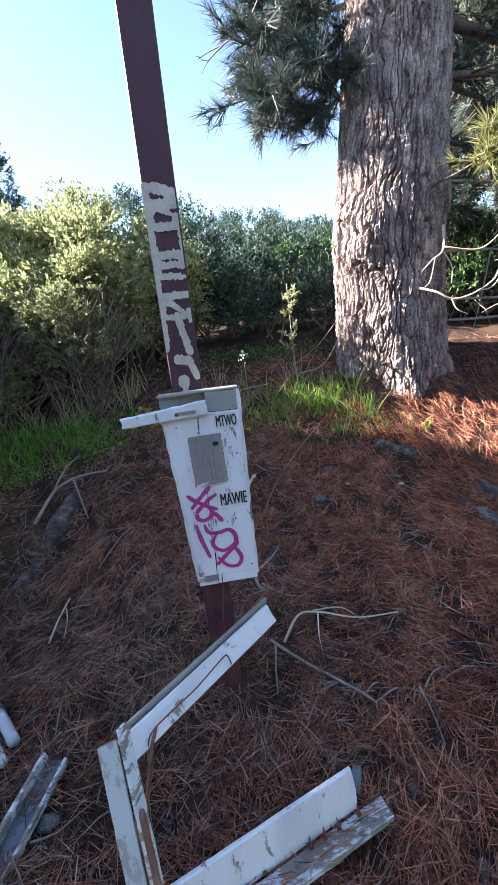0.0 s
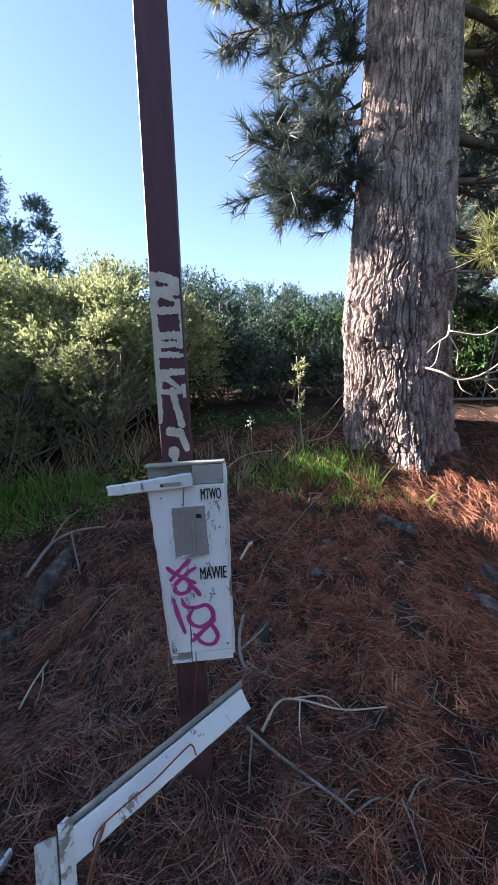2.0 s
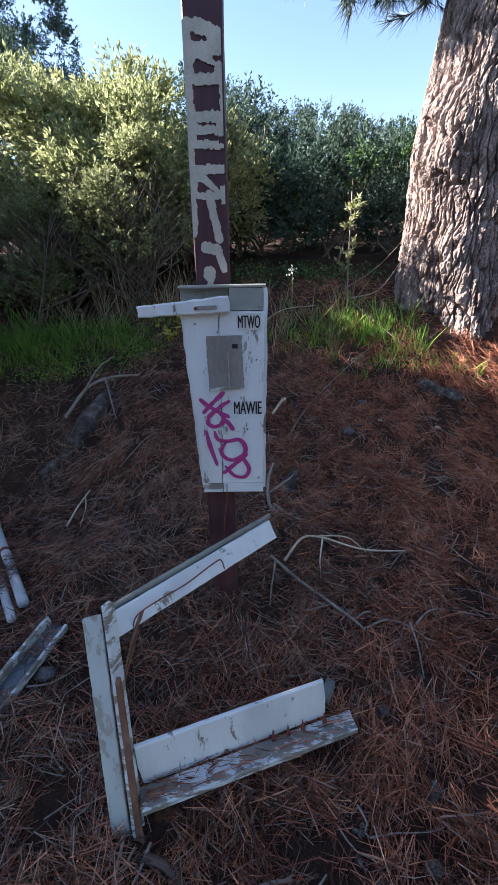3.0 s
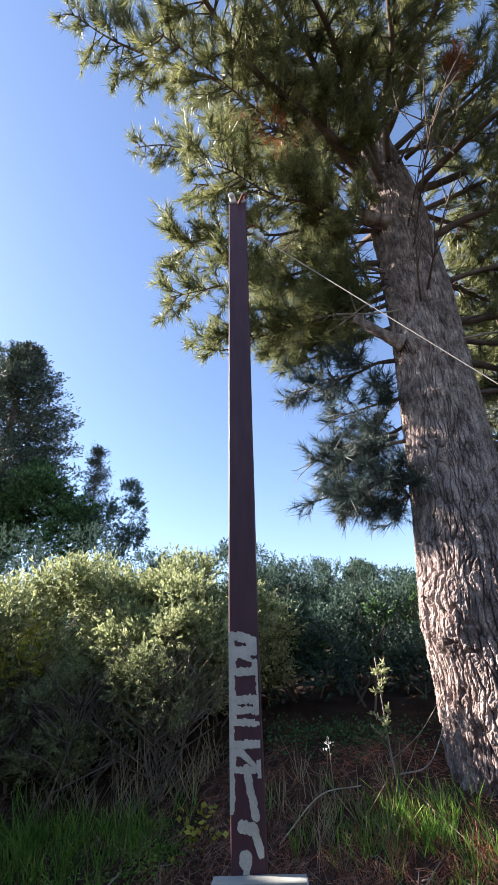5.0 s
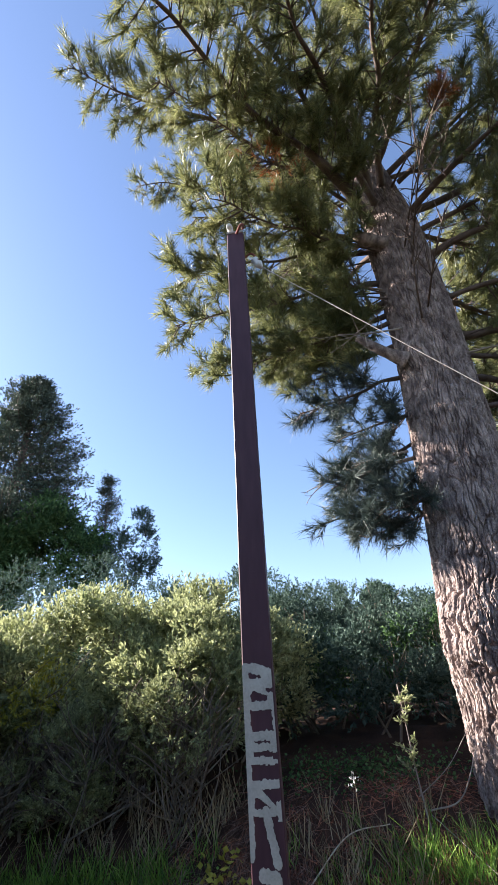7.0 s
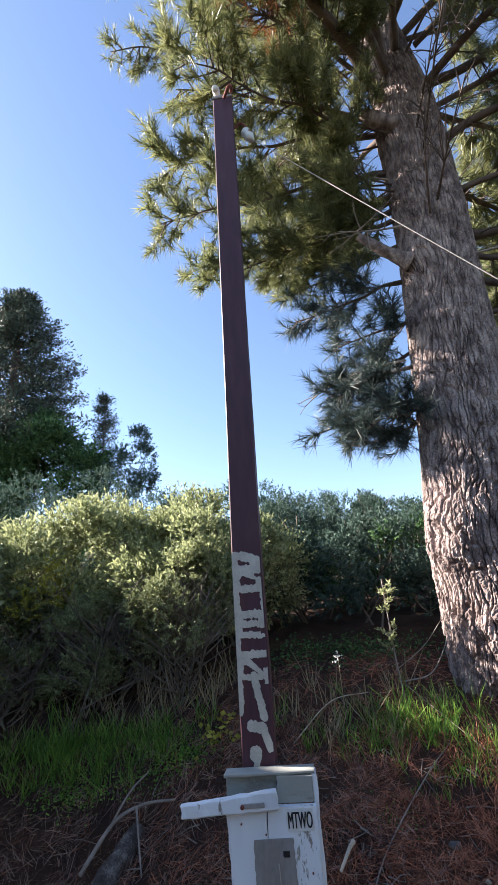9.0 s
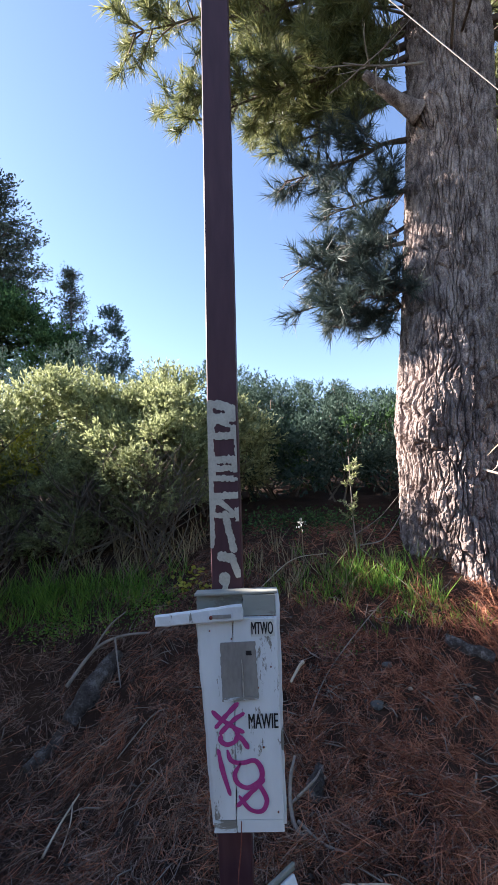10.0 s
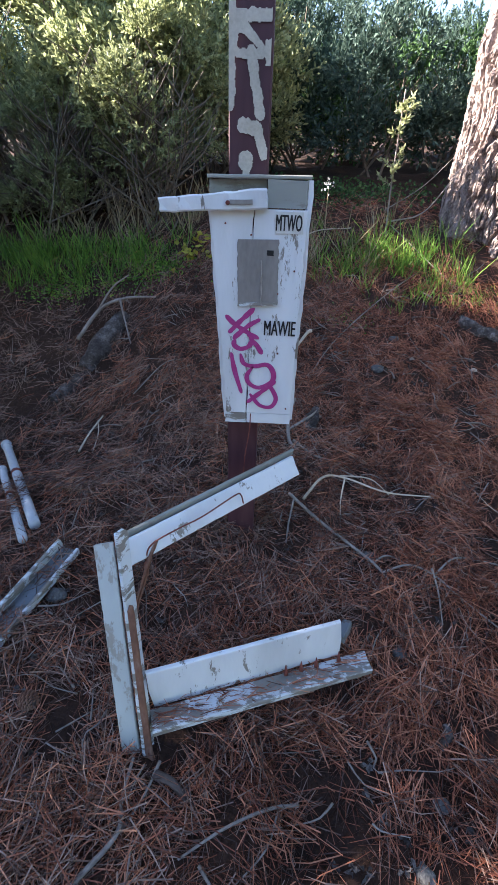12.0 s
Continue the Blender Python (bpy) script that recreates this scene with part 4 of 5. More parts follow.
for k, (x, y, z, dx, dy, dz, ln) in enumerate([(2.0, 3.6, 1.9, 1, 0.2, 0.05, 1.9), (2.0, 3.7, 1.5, 1, 0.05, -0.05, 2.2), (2.0, 3.6, 1.3, 1, -0.2, -0.1, 1.6), (2.1, 3.7, 2.5, 1, 0.3, 0.1, 1.7), (1.45, 3.4, 6.1, -1, -0.1, 0.2, 1.3), (1.5, 3.3, 5.3, -0.8, -0.2, -0.3, 0.8), (2.1, 3.4, 4.9, 1, -0.2, 0.1, 1.2), (1.3, 3.7, 3.9, -1, 0.2, 0.1, 0.9)]):
    part("dead_branch", bare_branch("dead_branch", (x, y, z), (dx, dy, dz), ln, 0.014, 40 + k, M_TWIG, 9, 0.6), M_TWIG, pine, "grey leafless dead branch")

tr = np.random.default_rng(77)
for k in range(13):
    a, z0 = radians(tr.uniform(150, 290)), tr.uniform(4.9, 8.3)
    part("dead_branch", bare_branch("dead_branch", (trunk_x(z0) + math.cos(a) * 0.38, TRUNK_Y + math.sin(a) * 0.38, z0), (math.cos(a), math.sin(a), tr.uniform(-0.25, 0.35)), tr.uniform(0.8, 1.5), 0.014, 200 + k, M_LIMB, 11, 0.6), M_LIMB, pine, "brown leafless dead branch")

# ---- shrubs ----
def shrub(name, at, rx, ry, top, mat, seed, sprigs, label, leaf=0.03, low=0.25, stems=6, group="shrubs of the hedge", per=20):
    """A rounded shrub: bare leaning stems below, upright leafy sprigs over an uneven dome above."""
    r = np.random.default_rng(seed)
    x, y = at
    z = float(ground_z(x, y))
    ob = thing(name, (x, y, z), label, "shrub", group)
    high = top - z
    n = sprigs
    k = max(12, n // 62)
    ld = r.normal(size=(k, 3))
    ld[:, 2] = r.uniform(-0.75, 1.0, k)
    ld[:, :2] *= (np.sqrt(1 - ld[:, 2] ** 2) / np.linalg.norm(ld[:, :2], axis=1))[:, None]
    mid = z + high * (0.52 + low * 0.3)
    size = np.array((rx, ry, (top - mid)))
    lc = np.array((x, y, mid)) + ld * size * r.uniform(0.5, 0.86, k)[:, None]
    lr = r.uniform(0.15, 0.31, k)
    pick = r.integers(0, k, n)
    d = r.normal(size=(n, 3)) + ld[pick] * 0.8 + np.array((0, 0, 0.25))
    d /= np.linalg.norm(d, axis=1, keepdims=True)
    c = lc[pick] + d * np.minimum(size, 1.3 * size.min()) * (lr[pick] * (1 - 0.35 * r.uniform(size=n) ** 1.8))[:, None]
    ok = c[:, 2] > z + high * low * r.uniform(0.5, 1.3, n)
    c, d = c[ok], d[ok]
    way = d * 0.9 + np.array((0, 0, 0.5)) + r.normal(0, 0.25, d.shape)
    way /= np.linalg.norm(way, axis=1, keepdims=True)
    ln = leaf * 3.4 * r.uniform(0.6, 1.3, len(c))
    m = len(c)
    along = r.uniform(0, 1, (m, per))
    cc = (c[:, None] + way[:, None] * (along * ln[:, None])[..., None]).reshape(-1, 3)
    ww = (way[:, None] * 0.8 + r.normal(0, 0.5, (m, per, 3))).reshape(-1, 3)
    tagged(part("foliage", raw("foliage", *leaves(cc, ww, leaf, leaf * 0.42, r), mat), None, ob), kind="stuff")
    for k in range(stems):
        a, lean = r.uniform(0, 2 * np.pi), r.uniform(0.2, 0.75)
        foot = np.array((x + r.normal(0, 0.12), y + r.normal(0, 0.12), 0.0))
        foot[2] = float(ground_z(foot[0], foot[1])) - 0.04
        tip = np.array((x + math.cos(a) * rx * lean, y + math.sin(a) * ry * lean, z + high * r.uniform(0.6, 0.9)))
        mid_p = (foot + tip) / 2 + np.array((math.cos(a) * 0.1, math.sin(a) * 0.1, -0.05))
        bits = [tube(spline([foot, mid_p, tip], 14), [0.015, 0.01, 0.004] if stems < 7 else [0.008, 0.005, 0.002], 6, 0.2, k)]
        for _ in range(7 if stems < 7 else 12):
            u = r.uniform(0.15, 0.9)
            b0 = foot + (tip - foot) * u
            b1 = b0 + np.array((r.normal(0, 0.28), r.normal(0, 0.28), r.uniform(0.15, 0.5)))
            bits.append(tube(spline([b0, (b0 + b1) / 2 + r.normal(0, 0.03, 3), b1], 8), [0.007, 0.002], 5))
        part("stem", joined(bits), M_STEM, ob)
    return ob


FRONT = "grey-green bushy shrub with sunlit crown and bare stems below"
shrub("shrub", (-1.35, 4.55), 1.0, 0.8, 2.85, M_LEAF_A, 1, 2900, FRONT, 0.054, 0.12, per=12)
shrub("shrub", (-2.4, 4.45), 1.0, 0.8, 2.85, M_LEAF_A, 2, 2900, FRONT, 0.054, 0.12, per=12)
shrub("shrub", (-0.72, 5.0), 0.75, 0.7, 2.65, M_LEAF_A, 3, 1900, FRONT, 0.054, 0.12, per=12)
shrub("shrub", (-3.5, 4.3), 1.05, 0.9, 2.55, M_LEAF_A, 4, 1700, FRONT, 0.04, 0.08)
shrub("shrub", (-1.9, 3.95), 0.55, 0.4, 1.85, M_LEAF_A, 5, 850, "thin grey-green shrub with many bare twigs", 0.026, 0.25, 9)
shrub("shrub", (-1.08, 3.75), 0.5, 0.42, 2.15, M_LEAF_A, 6, 1100, "thin grey-green shrub with many bare twigs", 0.036, 0.25, 9, per=14)
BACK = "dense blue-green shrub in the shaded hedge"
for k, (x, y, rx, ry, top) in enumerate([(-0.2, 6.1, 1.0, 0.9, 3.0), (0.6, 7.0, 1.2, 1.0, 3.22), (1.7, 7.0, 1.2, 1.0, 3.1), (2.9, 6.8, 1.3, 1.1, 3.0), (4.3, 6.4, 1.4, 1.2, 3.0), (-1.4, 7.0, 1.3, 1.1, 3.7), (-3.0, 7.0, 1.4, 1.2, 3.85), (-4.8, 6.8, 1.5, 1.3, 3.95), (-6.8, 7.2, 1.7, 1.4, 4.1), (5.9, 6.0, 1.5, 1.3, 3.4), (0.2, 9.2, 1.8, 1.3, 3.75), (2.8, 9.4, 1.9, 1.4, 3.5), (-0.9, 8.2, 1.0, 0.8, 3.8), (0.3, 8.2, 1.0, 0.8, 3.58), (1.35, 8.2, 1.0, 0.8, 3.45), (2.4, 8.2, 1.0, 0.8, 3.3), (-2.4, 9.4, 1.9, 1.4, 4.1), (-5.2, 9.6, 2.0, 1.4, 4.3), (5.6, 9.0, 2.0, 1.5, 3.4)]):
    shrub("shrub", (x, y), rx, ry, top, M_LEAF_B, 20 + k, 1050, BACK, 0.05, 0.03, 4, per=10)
for k in range(11):
    shrub("undergrowth_shrub", (-3.2 + 0.8 * k, 5.4 + 0.25 * math.sin(k * 2.1)), 0.66, 0.45, 2.3 + 0.15 * math.sin(k * 1.7), M_LEAF_B, 120 + k, 520, "low dark undergrowth shrub beneath the hedge", 0.06, 0.0, 3, "undergrowth of the hedge", 9)
for k in range(12):
    shrub("undergrowth_shrub", (-2.9 + 0.75 * k, 6.15 + 0.2 * math.sin(k * 2.7)), 0.6, 0.45, 2.45 + 0.15 * math.sin(k * 1.3), M_LEAF_C, 160 + k, 420, "low dark undergrowth shrub beneath the hedge", 0.066, 0.0, 2, "undergrowth of the hedge", 9)
for k, (x, y, top) in enumerate([(-2.75, 3.75, 1.35), (-2.2, 4.0, 1.3), (-1.6, 4.15, 1.75), (-3.1, 3.5, 1.5)]):
    shrub("shrub", (x, y), 0.5, 0.35, top, M_LEAF_A, 140 + k, 420, "thin grey-green shrub with many bare twigs", 0.028, 0.1, 7)
for k, (x, y, top) in enumerate([(2.9, 5.0, 2.5), (3.6, 4.7, 2.4), (4.4, 4.6, 2.6), (3.3, 5.6, 2.8)]):
    shrub("undergrowth_shrub", (x, y), 0.7, 0.5, top, M_LEAF_C, 190 + k, 620, "dark tangled undergrowth shrub beside the pine", 0.07, 0.0, 8, "undergrowth of the hedge", 9)
# unseen shrubs added left of the view, sized to block the sun from the slope
for k, (x, y, rx, ry, top) in enumerate([(-4.6, 3.2, 0.95, 0.8, 4.3), (-4.5, 2.3, 1.3, 1.2, 3.9), (-4.6, 1.1, 1.3, 1.2, 3.7), (-5.0, 5.3, 1.1, 1.0, 3.0), (-5.6, 3.4, 1.2, 0.95, 4.8), (-4.8, -0.1, 1.2, 1.1, 3.3), (-3.35, 2.85, 0.6, 0.55, 2.7)]):
    shrub("shrub", (x, y), rx, ry, top, M_LEAF_A, 50 + k, 2000, FRONT, 0.125, 0.0, 2, per=8)
# shrubs added out of view, behind and to the right, to dim the skylight
for k, (x, y, rx, ry, top) in enumerate([(-5.5, -4.6, 1.8, 1.6, 3.0), (-2.0, -5.8, 2.0, 1.7, 3.4), (1.6, -6.0, 2.0, 1.7, 3.6), (5.2, -5.0, 2.0, 1.8, 3.6), (7.2, -1.2, 1.8, 1.8, 3.8), (6.8, 2.4, 1.7, 1.7, 4.2)]):
    shrub("unseen_tall_shrub", (x, y), rx, ry, top, M_LEAF_C, 90 + k, 650, "tall dark green shrub added out of view to cut skylight", 0.26, 0.0, 3, "shrubs across the path", 7)
shrub("shrub", (-2.6, 3.95), 0.3, 0.3, 2.25, M_YELLOW, 70, 130, "yellow-green broad-leaved shrub among the hedge", 0.05, 0.5, 4, "", 10)
shrub("far_shrub", (5.7, 30.0), 0.9, 0.9, 7.9, M_LEAF_C, 71, 900, "distant rounded shrub beyond the hedge", 0.14, 0.0, 3, "", 12)


# ---- trees on the hill behind ----
def conifer(at, base, top, spread, seed, label, mat, rows_, card=0.28, bare=0.15):
    r = np.random.default_rng(seed)
    x, y = at
    z = float(ground_z(x, y))
    ob = thing("conifer_tree", (x, y, z), label, "tree", "trees on the hill")
    part("trunk", tube([(x, y, z - 0.3), (x + 0.1, y, (z + top) / 2), (x, y, top)], [spread * 0.07, spread * 0.045, 0.03], 8, 0.2), M_LIMB, ob)
    cs, ws, bits = [], [], []
    for k in range(rows_):
        u = r.uniform(0, 1) ** 0.8
        zz = base + (top - base) * u
        ln = spread * (1 - u) ** 0.65 * r.uniform(0.45, 1.1) + 0.25
        a = r.uniform(0, 2 * np.pi)
        d = np.array((math.cos(a), math.sin(a), r.uniform(0.0, 0.35)))
        p = spline([(x, y, zz), np.array((x, y, zz)) + d * ln * 0.6 + (0, 0, -0.1 * ln), np.array((x, y, zz)) + d * ln], 10)
        bits.append(tube(p, [0.05, 0.015], 4))
        m = int(14 * ln) + 14
        w = r.uniform(bare, 1, m)
        c = p[(w * 9).astype(int)] + r.normal(0, 0.16 + 0.05 * ln, (m, 3)) * (1, 1, 0.55)
        cs.append(c), ws.append(d + r.normal(0, 0.6, (m, 3)) + (0, 0, 0.3))
    c, w = np.vstack(cs), np.vstack(ws)
    c = np.repeat(c, 3, 0) + r.normal(0, card * 0.5, (len(c) * 3, 3))
    w = np.repeat(w, 3, 0) + r.normal(0, 0.6, c.shape)
    tagged(part("foliage", raw("foliage", *leaves(c, w, card, card * 0.4, r), mat), None, ob), kind="stuff")
    tagged(part("branch_mass", joined(bits), M_LIMB, ob), kind="stuff")
    return ob


conifer((-22.9, 31), 12, 30.5, 8.3, 1, "tall dark cypress with a broad ragged crown", M_CONIFER, 230, 0.34, 0.3)
conifer((-31, 33), 12, 27, 7.0, 2, "tall dark cypress with a broad ragged crown", M_CONIFER, 200, 0.34, 0.3)
conifer((-14.3, 31), 10.5, 18.9, 1.7, 3, "slender pointed young conifer on the hill", M_CONIFER, 90, 0.2)
conifer((5.9, 8.0), 3.5, 9.5, 2.5, 5, "shaded pine with hanging dark branches behind the trunk", M_PINE, 150, 0.17, 0.1)
conifer((7.8, 6.2), 2.6, 8.5, 3.0, 6, "shaded pine with hanging dark branches behind the trunk", M_PINE, 110, 0.17, 0.1)
shrub("leafy_tree", (-11.4, 29.0), 2.5, 2.2, 14.8, M_LEAF_B, 81, 900, "small airy blue-green tree on the hill", 0.17, 0.3, 6, "", 14)
for k, (x, y, rx, top) in enumerate([(-17.3, 28.5, 4.2, 15.9), (-22.0, 28.0, 4.5, 14.8)]):
    shrub("leafy_tree", (x, y), rx, 3.0, top, M_LEAF_C, 82 + k, 2600, "broad dark green leafy tree on the hill", 0.3, 0.0, 5, "trees on the hill", 11)


# ---- grass and small plants ----
def grass(name, cx, cy, sx, sy, count, tall, mat, seed, label):
    r = np.random.default_rng(seed)
    tuft_at = r.normal(0, 1, (max(count // 16, 1), 2)) * (sx, sy) + (cx, cy)
    root = np.repeat(tuft_at, 16, 0) + r.normal(0, 0.03, (len(tuft_at) * 16, 2))
    z = ground_z(root[:, 0], root[:, 1])
    a = np.column_stack([root, z - 0.01])
    h = tall * r.uniform(0.45, 1.15, len(a))
    h = h * np.repeat(r.uniform(0.5, 1.25, len(tuft_at)), 16)
    b = a + np.column_stack([r.normal(0, 0.4, (len(a), 2)) * h[:, None], h])
    ob = part(name, raw(name, *blades(a, b, 0.0052, 0.16, r), mat))
    return tagged(ob, label, "grass", kind="stuff")


grass("grass", -1.95, 3.42, 0.36, 0.13, 1500, 0.21, M_GRASS, 1, "lush green grass below the hedge")
grass("grass", -1.3, 3.45, 0.2, 0.1, 600, 0.17, M_GRASS, 2, "lush green grass below the hedge")
grass("grass", 0.42, 3.25, 0.25, 0.1, 620, 0.18, M_GRASS, 3, "green grass tufts on the bank")
grass("grass", 0.85, 3.2, 0.16, 0.1, 420, 0.2, M_GRASS, 4, "green grass tufts on the bank")
grass("dry_grass", 0.4, 3.4, 0.45, 0.15, 320, 0.22, M_STRAW, 5, "dry straw-coloured grass stalks")
grass("dry_grass", -1.5, 3.75, 0.6, 0.15, 380, 0.32, M_STRAW, 6, "dry straw-coloured grass stalks")
grass("short_grass", 1.15, 2.95, 0.25, 0.1, 500, 0.08, M_GRASS, 7, "short yellow-green grass by the trunk")


def weeds(at, size, count, seed, mat, label, leaf=0.02, high=0.06):
    r = np.random.default_rng(seed)
    xy = r.normal(0, 1, (count, 2)) * size + at
    c = np.column_stack([xy, ground_z(xy[:, 0], xy[:, 1]) + r.uniform(0.01, high, count)])
    w = r.normal(0, 1, (count, 3)) * (1, 1, 0.4)
    return tagged(part("low_weeds", raw("low_weeds", *leaves(c, w, leaf, leaf * 0.8, r, 0.1), mat)), label, "weeds", kind="stuff")


weeds((-1.75, 3.2), (0.16, 0.07), 900, 1, M_GRASS, "bright green low clover patch")
weeds((-1.05, 3.25), (0.17, 0.08), 1000, 2, M_GRASS, "bright green low clover patch")
weeds((0.3, 4.2), (0.5, 0.2), 1800, 3, M_LEAF_C, "dark green ground cover in the hollow", 0.03, 0.12)
weeds((-0.72, 3.3), (0.1, 0.05), 60, 4, M_YELLOW, "sunlit yellow-green weed leaves", 0.05, 0.12)
weeds((0.35, 2.75), (0.1, 0.05), 120, 5, M_GRASS, "small green weeds among needles", 0.018, 0.03)


def sapling(at, top, label):
    x, y = at
    z = float(ground_z(x, y))
    ob = thing("sapling", (x, y, z), label, "plant")
    r = np.random.default_rng(9)
    stem = spline([(x, y, z - 0.03), (x - 0.02, y, z + 0.3), (x - 0.03, y + 0.01, top)], 20)
    bits, cs, ws = [tube(stem, [0.008, 0.003], 6)], [], []
    for k in range(16):
        i = r.integers(10, 19)
        d = np.array((r.normal(0, 1.0), r.normal(0, 0.8), 0.55))
        d /= np.linalg.norm(d)
        ln = r.uniform(0.1, 0.2) * (1.25 - i / 24)
        bits.append(tube(spline([stem[i], stem[i] + d * ln], 5), [0.003, 0.0015], 4))
        for _ in range(20):
            cs.append(stem[i] + d * ln * r.uniform(0.2, 1.0))
            ws.append(d + r.normal(0, 0.6, 3))
    part("stem", joined(bits), M_TWIG, ob)
    tagged(part("leaves", raw("leaves", *leaves(np.array(cs), np.array(ws), 0.042, 0.015, r), M_LEAF_A), None, ob), kind="stuff")


sapling((0.67, 3.5), 1.75, "young grey-green sapling with narrow leaves")
fl = thing("wild_flower", on_ground(0.19, 3.36), "small white wild flower on a thin stalk", "flower")
fz = fl.location.z
part("stalk", tube(spline([(0.19, 3.36, fz - 0.02), (0.195, 3.36, fz + 0.12), (0.19, 3.36, 1.19)], 10), [0.002], 5), M_STRAW, fl)
fr = np.random.default_rng(3)
part("flower_head", raw("flower_head", *leaves(np.array((0.19, 3.36, 1.2)) + fr.normal(0, 0.014, (26, 3)) * (1, 1, 1.7), fr.normal(0, 1, (26, 3)), 0.022, 0.014, fr), M_CERAMIC), None, fl, "white petals")["kind"] = "stuff"


# ---- sticks, logs, stones and cones ----
def stick(pts, r0, r1, mat, label, name="fallen_stick", sides=8, seed=0, forks=()):
    """A fallen branch through (x, y, height over the ground), with side twigs."""
    w = [on_ground(x, y, l) for x, y, l in pts]
    bits = [tube(spline(w, 40), [r0, r1], sides, 0.2, seed)]
    for fp in forks:
        bits.append(tube(spline([on_ground(x, y, l) for x, y, l in fp], 20), [r0 * 0.6, r1 * 0.6], 6, 0.2, seed + 1))
    return lone(name, joined(bits), mat, w[0], label, "stick")


stick([(-0.06, 1.32, 0.06), (0.06, 1.2, 0.05), (0.18, 1.08, 0.04), (0.27, 0.98, 0.03), (0.37, 0.78, 0.02)], 0.0075, 0.004, M_TWIG, "long forked grey stick on the needles", seed=1,
      forks=[[(0.27, 0.98, 0.03), (0.36, 1.0, 0.04), (0.44, 0.96, 0.04), (0.52, 0.88, 0.03), (0.62, 0.78, 0.02)], [(0.44, 0.96, 0.04), (0.52, 1.02, 0.05), (0.62, 1.04, 0.04), (0.74, 1.03, 0.02)], [(-0.04, 1.29, 0.06), (-0.06, 1.2, 0.03), (-0.07, 1.12, 0.01)], [(0.24, 1.02, 0.03), (0.3, 1.05, 0.03), (0.38, 1.02, 0.02)]])
stick([(0.0, 1.3, 0.06), (0.08, 1.37, 0.1), (0.17, 1.36, 0.11), (0.34, 1.33, 0.08), (0.54, 1.36, 0.05)], 0.006, 0.003, M_PALE, "pale curved dead stick arching over needles", seed=2, forks=[[(0.17, 1.36, 0.11), (0.15, 1.28, 0.06), (0.15, 1.2, 0.01)], [(0.15, 1.37, 0.11), (0.28, 1.38, 0.1), (0.36, 1.34, 0.06)]])
stick([(0.43, 0.97, 0.06), (0.44, 0.9, 0.03), (0.43, 0.8, 0.02)], 0.004, 0.002, M_TWIG, "short grey twig on the needles", seed=3)
stick([(-0.467, 0.39, 0.03), (-0.47, 0.3, 0.03), (-0.46, 0.24, 0.025), (-0.52, 0.17, 0.02), (-0.62, 0.08, 0.01)], 0.004, 0.0075, M_TWIG, "forked grey root-like stick", seed=4, forks=[[(-0.455, 0.24, 0.02), (-0.42, 0.32, 0.03), (-0.4, 0.39, 0.03)]])
stick([(-0.05, 0.33, 0.03), (-0.12, 0.31, 0.04), (-0.22, 0.27, 0.03), (-0.32, 0.21, 0.01)], 0.0045, 0.003, M_TWIG, "thin crooked grey root on the needles", seed=5, forks=[[(-0.1, 0.31, 0.04), (-0.13, 0.24, 0.02), (-0.22, 0.16, 0.01)]])
stick([(-0.405, 0.36, 0.03), (-0.36, 0.345, 0.04), (-0.32, 0.32, 0.02)], 0.011, 0.008, M_LIMB, "short brown broken stick", seed=6)
stick([(-1.46, 2.66, 0.08), (-1.34, 2.84, 0.14), (-1.18, 2.92, 0.13), (-0.98, 2.95, 0.06)], 0.014, 0.007, M_TWIG, "bent grey fallen branch", seed=7, forks=[[(-1.36, 2.81, 0.14), (-1.28, 2.95, 0.18), (-1.2, 3.08, 0.16)], [(-1.22, 2.9, 0.13), (-1.16, 2.78, 0.07), (-1.1, 2.66, 0.01)]])
stick([(-1.13, 1.72, 0.02), (-1.11, 1.85, 0.05), (-1.09, 2.0, 0.05)], 0.006, 0.004, M_PALE, "thin pale stick stuck in needles", seed=8, forks=[[(-1.1, 1.95, 0.05), (-1.07, 1.85, 0.03), (-1.06, 1.72, 0.01)]])
stick([(-0.95, 2.15, 0.02), (-0.8, 2.3, 0.05), (-0.7, 2.35, 0.03)], 0.004, 0.0025, M_TWIG, "short pale twig on the needles", seed=9)
stick([(0.05, 2.2, 0.01), (0.25, 2.55, 0.04), (0.6, 2.9, 0.05), (0.85, 3.1, 0.04)], 0.004, 0.003, M_TWIG, "long thin fallen twig on the bank", seed=10)
stick([(0.0, 1.62, 0.02), (-0.05, 1.72, 0.03), (-0.05, 1.85, 0.08), (-0.02, 1.95, 0.1)], 0.012, 0.006, M_TWIG, "crooked grey branch beside the post", seed=11, forks=[[(-0.03, 1.7, 0.04), (0.06, 1.62, 0.02), (0.16, 1.6, 0.01)], [(-0.05, 1.78, 0.05), (0.06, 1.85, 0.08), (0.1, 1.95, 0.04)]])
stick([(-0.2, 3.2, 0.03), (0.1, 3.45, 0.06), (0.4, 3.5, 0.05)], 0.005, 0.003, M_PALE, "thin pale fallen stalk", seed=12)
stick([(0.7, 3.55, 0.08), (0.9, 3.45, 0.2), (1.1, 3.5, 0.42)], 0.006, 0.003, M_TWIG, "thin branch leaning against the trunk", seed=13, forks=[[(0.7, 3.55, 0.06), (0.9, 3.2, 0.05), (1.1, 2.9, 0.02)], [(0.65, 3.6, 0.12), (0.9, 3.6, 0.3), (1.1, 3.6, 0.5)]])
stick([(0.33, 0.47, 0.02), (0.355, 0.49, 0.04), (0.36, 0.52, 0.02)], 0.012, 0.01, M_CHAR, "short peeled piece of grey wood", seed=14)
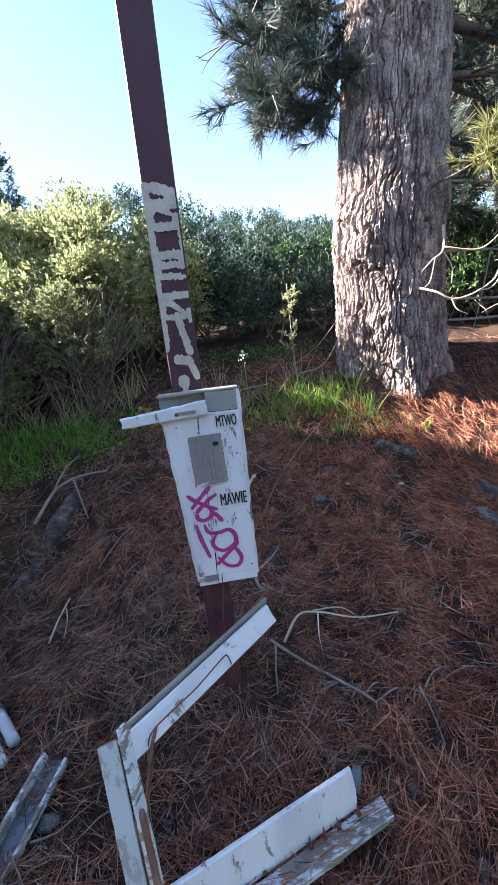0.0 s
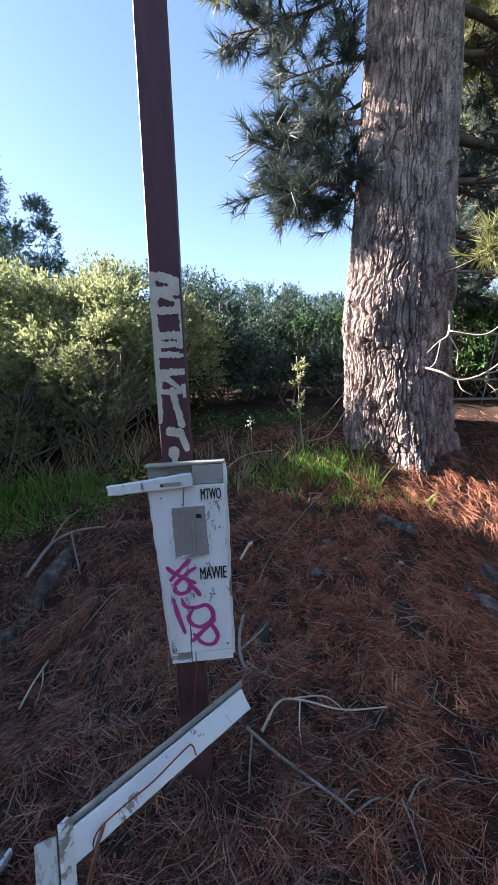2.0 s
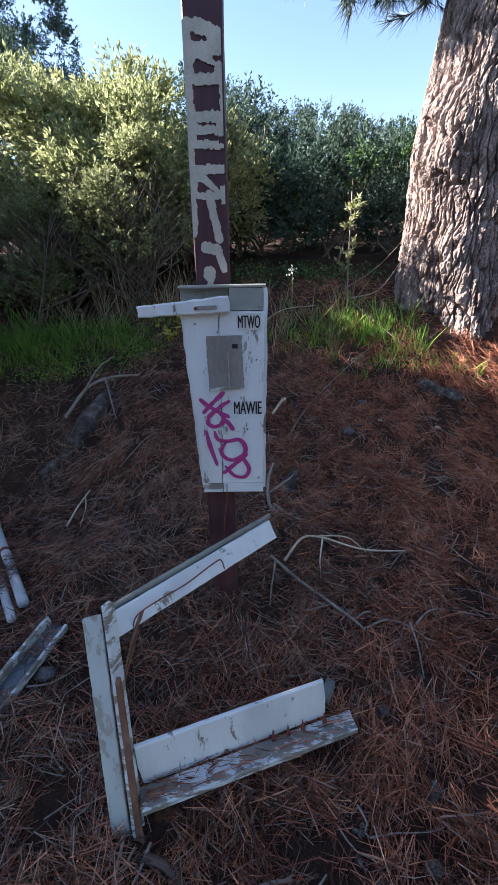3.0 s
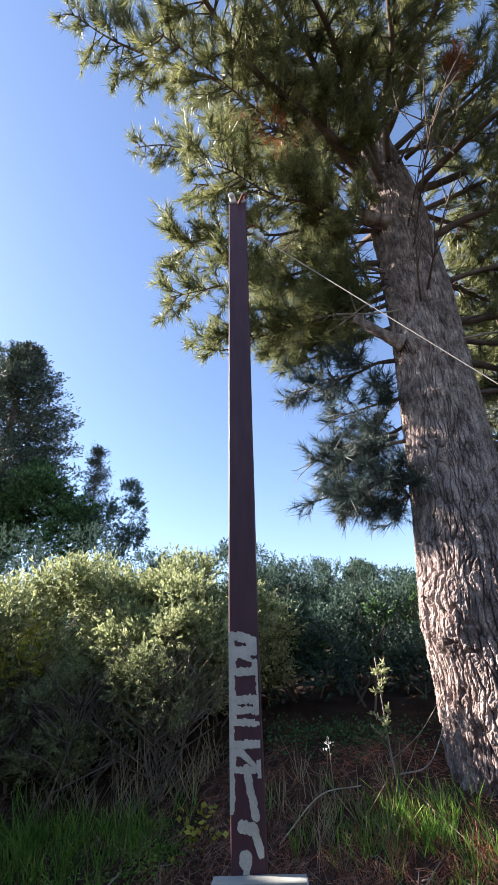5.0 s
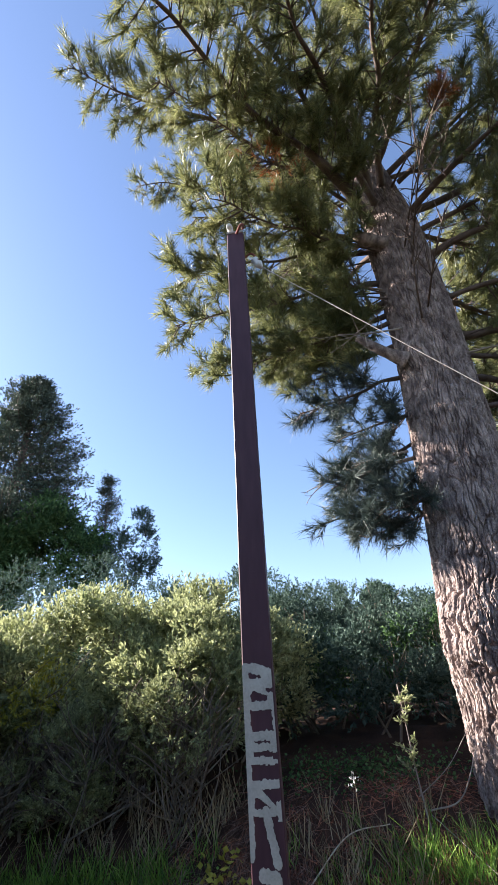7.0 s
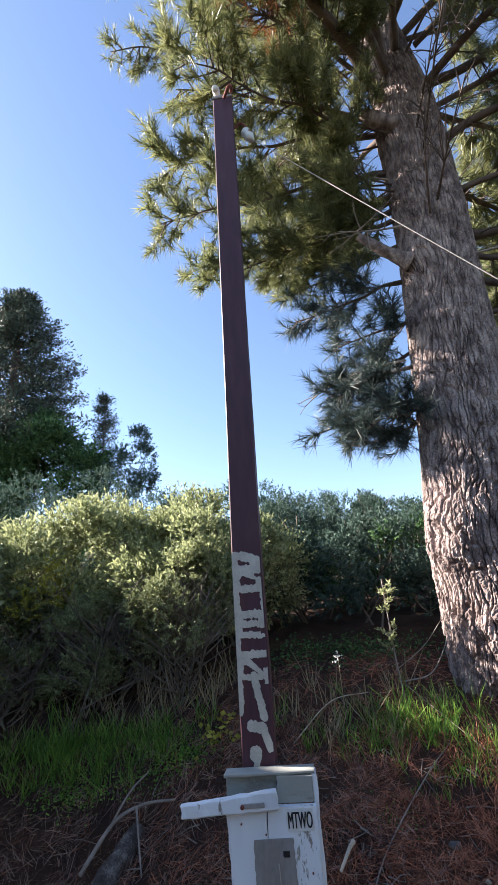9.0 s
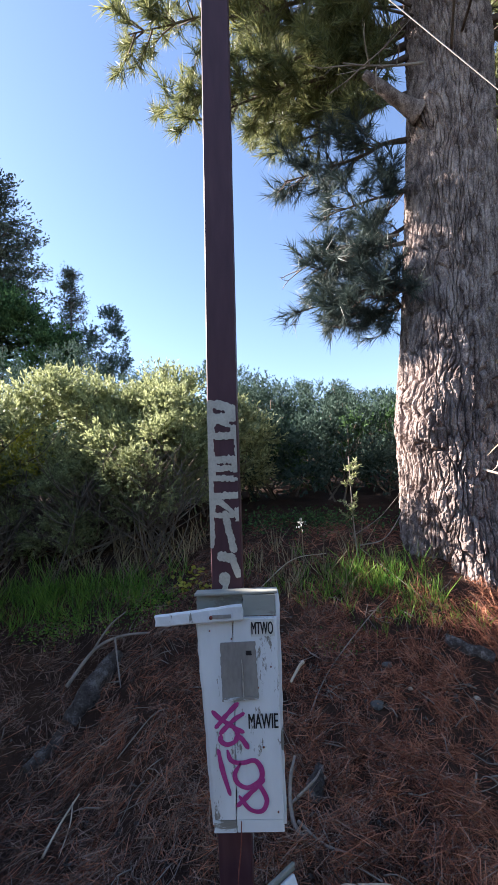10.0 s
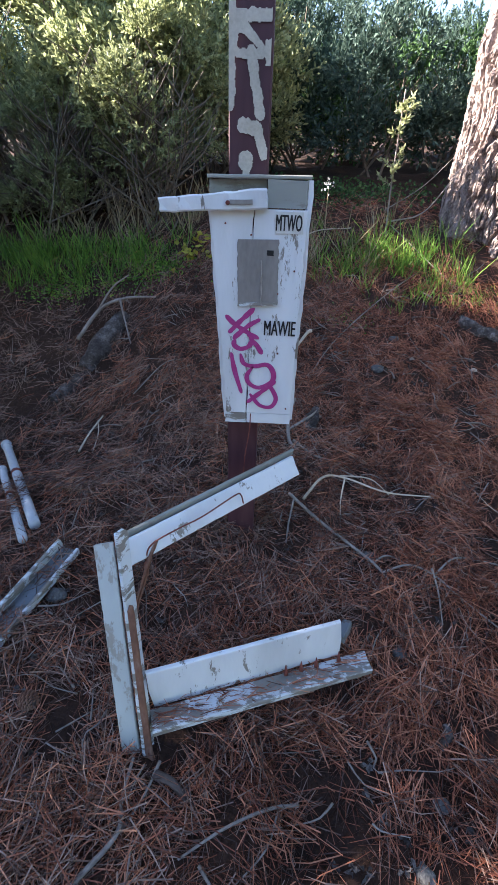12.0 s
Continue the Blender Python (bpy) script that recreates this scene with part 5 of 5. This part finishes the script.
stick([(0.09, 2.6, 0.05), (0.06, 2.52, 0.09), (0.0, 2.45, 0.06)], 0.012, 0.007, M_PALE, "bent pale root by the box", seed=15)

wr = np.random.default_rng(31)
bits = []
for _ in range(420):
    x, y, a, ln = wr.normal(0.0, 1.0), wr.uniform(0.0, 3.2), wr.uniform(0, 6.28), wr.uniform(0.05, 0.24)
    p = [on_ground(x + math.cos(a) * ln * u + wr.normal(0, 0.006), y + math.sin(a) * ln * u + wr.normal(0, 0.006), 0.02 + wr.uniform(-0.01, 0.02)) for u in (0, 0.35, 0.7, 1.0)]
    bits.append(tube(spline(p, 7), [wr.uniform(0.002, 0.0045), 0.001], 4))
tagged(part("twig_litter", joined(bits), M_TWIG), "small grey broken twigs strewn over the needles", "twigs", kind="stuff")
bits = []
for _ in range(650):
    x, y = wr.normal(0.0, 1.1), wr.uniform(0.0, 3.4)
    c = np.array(on_ground(x, y, 0.012))
    bits.append(leaves(c + wr.normal(0, 0.004, (6, 3)), wr.normal(0, 1, (6, 3)) * (1, 1, 0.4), 0.02, 0.014, wr))
tagged(part("bark_flakes", raw("bark_flakes", *joined(bits), M_CHAR)), "dark bark flakes and cone scales among needles", "bark litter", kind="stuff")


def log(a, b, r, seed, label):
    p = spline([on_ground(a[0], a[1], r * 0.1), on_ground((a[0] + b[0]) / 2, (a[1] + b[1]) / 2, r * 0.25), on_ground(b[0], b[1], r * 0.0)], 40)
    return lone("rotten_log", (*tube(p, [r * 0.7, r, r * 0.9, r * 0.5], 22, 1.3, seed), "flat"), M_CHAR, tuple(p[0]), label, "log")


log((-1.47, 2.2), (-1.36, 2.5), 0.045, 1, "grey rotten log sunk in pine needles")
log((-1.36, 2.5), (-1.2, 2.92), 0.07, 2, "dark rotten log sunk in pine needles")
log((1.34, 2.12), (1.44, 1.78), 0.045, 3, "grey weathered log on the slope")
log((1.6, 2.35), (1.7, 2.0), 0.05, 4, "grey weathered log on the slope")
log((1.05, 2.75), (1.3, 2.62), 0.06, 5, "dark crumbling stump wood on the bank")
log((0.1, 2.0), (0.02, 1.75), 0.03, 6, "dark crumbling stump wood on the slope")


def stone(x, y, r, seed, label="grey stone half sunk in pine needles", mat=None):
    bm = bmesh.new()
    bmesh.ops.create_icosphere(bm, subdivisions=3, radius=1)
    z = float(ground_z(x, y))
    q = np.array([p.co for p in bm.verts])
    k = 0.75 + 0.6 * (fbm(q * 1.4 + seed, 3, seed) - 0.2)
    for p, w in zip(bm.verts, k):
        p.co = Vector((x + p.co.x * r * w * 1.15, y + p.co.y * r * w * 0.9, z + r * 0.25 + p.co.z * r * w * 0.7))
    return lone("stone", bm, mat or M_STONE, (x, y, z), label, "stone", "stones on the slope")


for k, (x, y, r) in enumerate([(0.47, 2.3, 0.05), (0.24, 1.06, 0.045), (0.62, 2.6, 0.04), (0.5, 2.32, 0.02), (0.0, 0.98, 0.03), (1.05, 2.45, 0.025), (0.22, 0.22, 0.03), (0.3, 0.35, 0.028), (-0.85, 0.83, 0.045), (0.8, 2.2, 0.02), (0.93, 2.35, 0.022), (0.28, 0.72, 0.03)]):
    stone(x, y, r * 0.75, k + 1)
for k, (x, y, r) in enumerate([(0.225, 0.55, 0.009), (1.05, 2.35, 0.02), (0.7, 2.42, 0.015), (0.12, 1.95, 0.015)]):
    stone(x, y, r, k + 30, "small pale pebble among pine needles", M_PALE)


def pine_cone(x, y, r, turn, label):
    """A cone of overlapping scales round an egg-shaped core."""
    z = float(ground_z(x, y))
    ob = thing("pine_cone", (x, y, z), label, "pine cone", "pine cones")
    t = Matrix.Translation((x, y, z + r * 0.75)) @ pose(0, 0, 0, 80, 0, turn)
    bm = bmesh.new()
    for k in range(90):
        u = (k + 0.5) / 90
        ang = k * 2.39996
        rad = r * math.sin(math.pi * (0.12 + 0.8 * u)) ** 0.8
        h = (u - 0.5) * r * 2.3
        s = r * 0.3 * (0.5 + math.sin(math.pi * u) * 0.6)
        m = t @ Matrix.Translation((math.cos(ang) * rad * 0.85, math.sin(ang) * rad * 0.85, h)) @ Matrix.Rotation(ang, 4, "Z") @ Matrix.Rotation(radians(50), 4, "Y") @ Matrix.Diagonal((s * 0.5, s, s * 0.9, 1))
        bmesh.ops.create_icosphere(bm, subdivisions=1, radius=1, matrix=m)
    part("scaly_shell", bm, M_RUSTWOOD, ob)
    part("core", tube([t @ Vector((0, 0, -r)), t @ Vector((0, 0, 0)), t @ Vector((0, 0, r))], [r * 0.4, r * 0.8, r * 0.3], 10), M_LIMB, ob)
    return ob


pine_cone(-0.525, 0.3, 0.03, 20, "closed brown pine cone on the needles")
pine_cone(-0.79, 0.5, 0.025, 70, "weathered grey-brown pine cone on the needles")
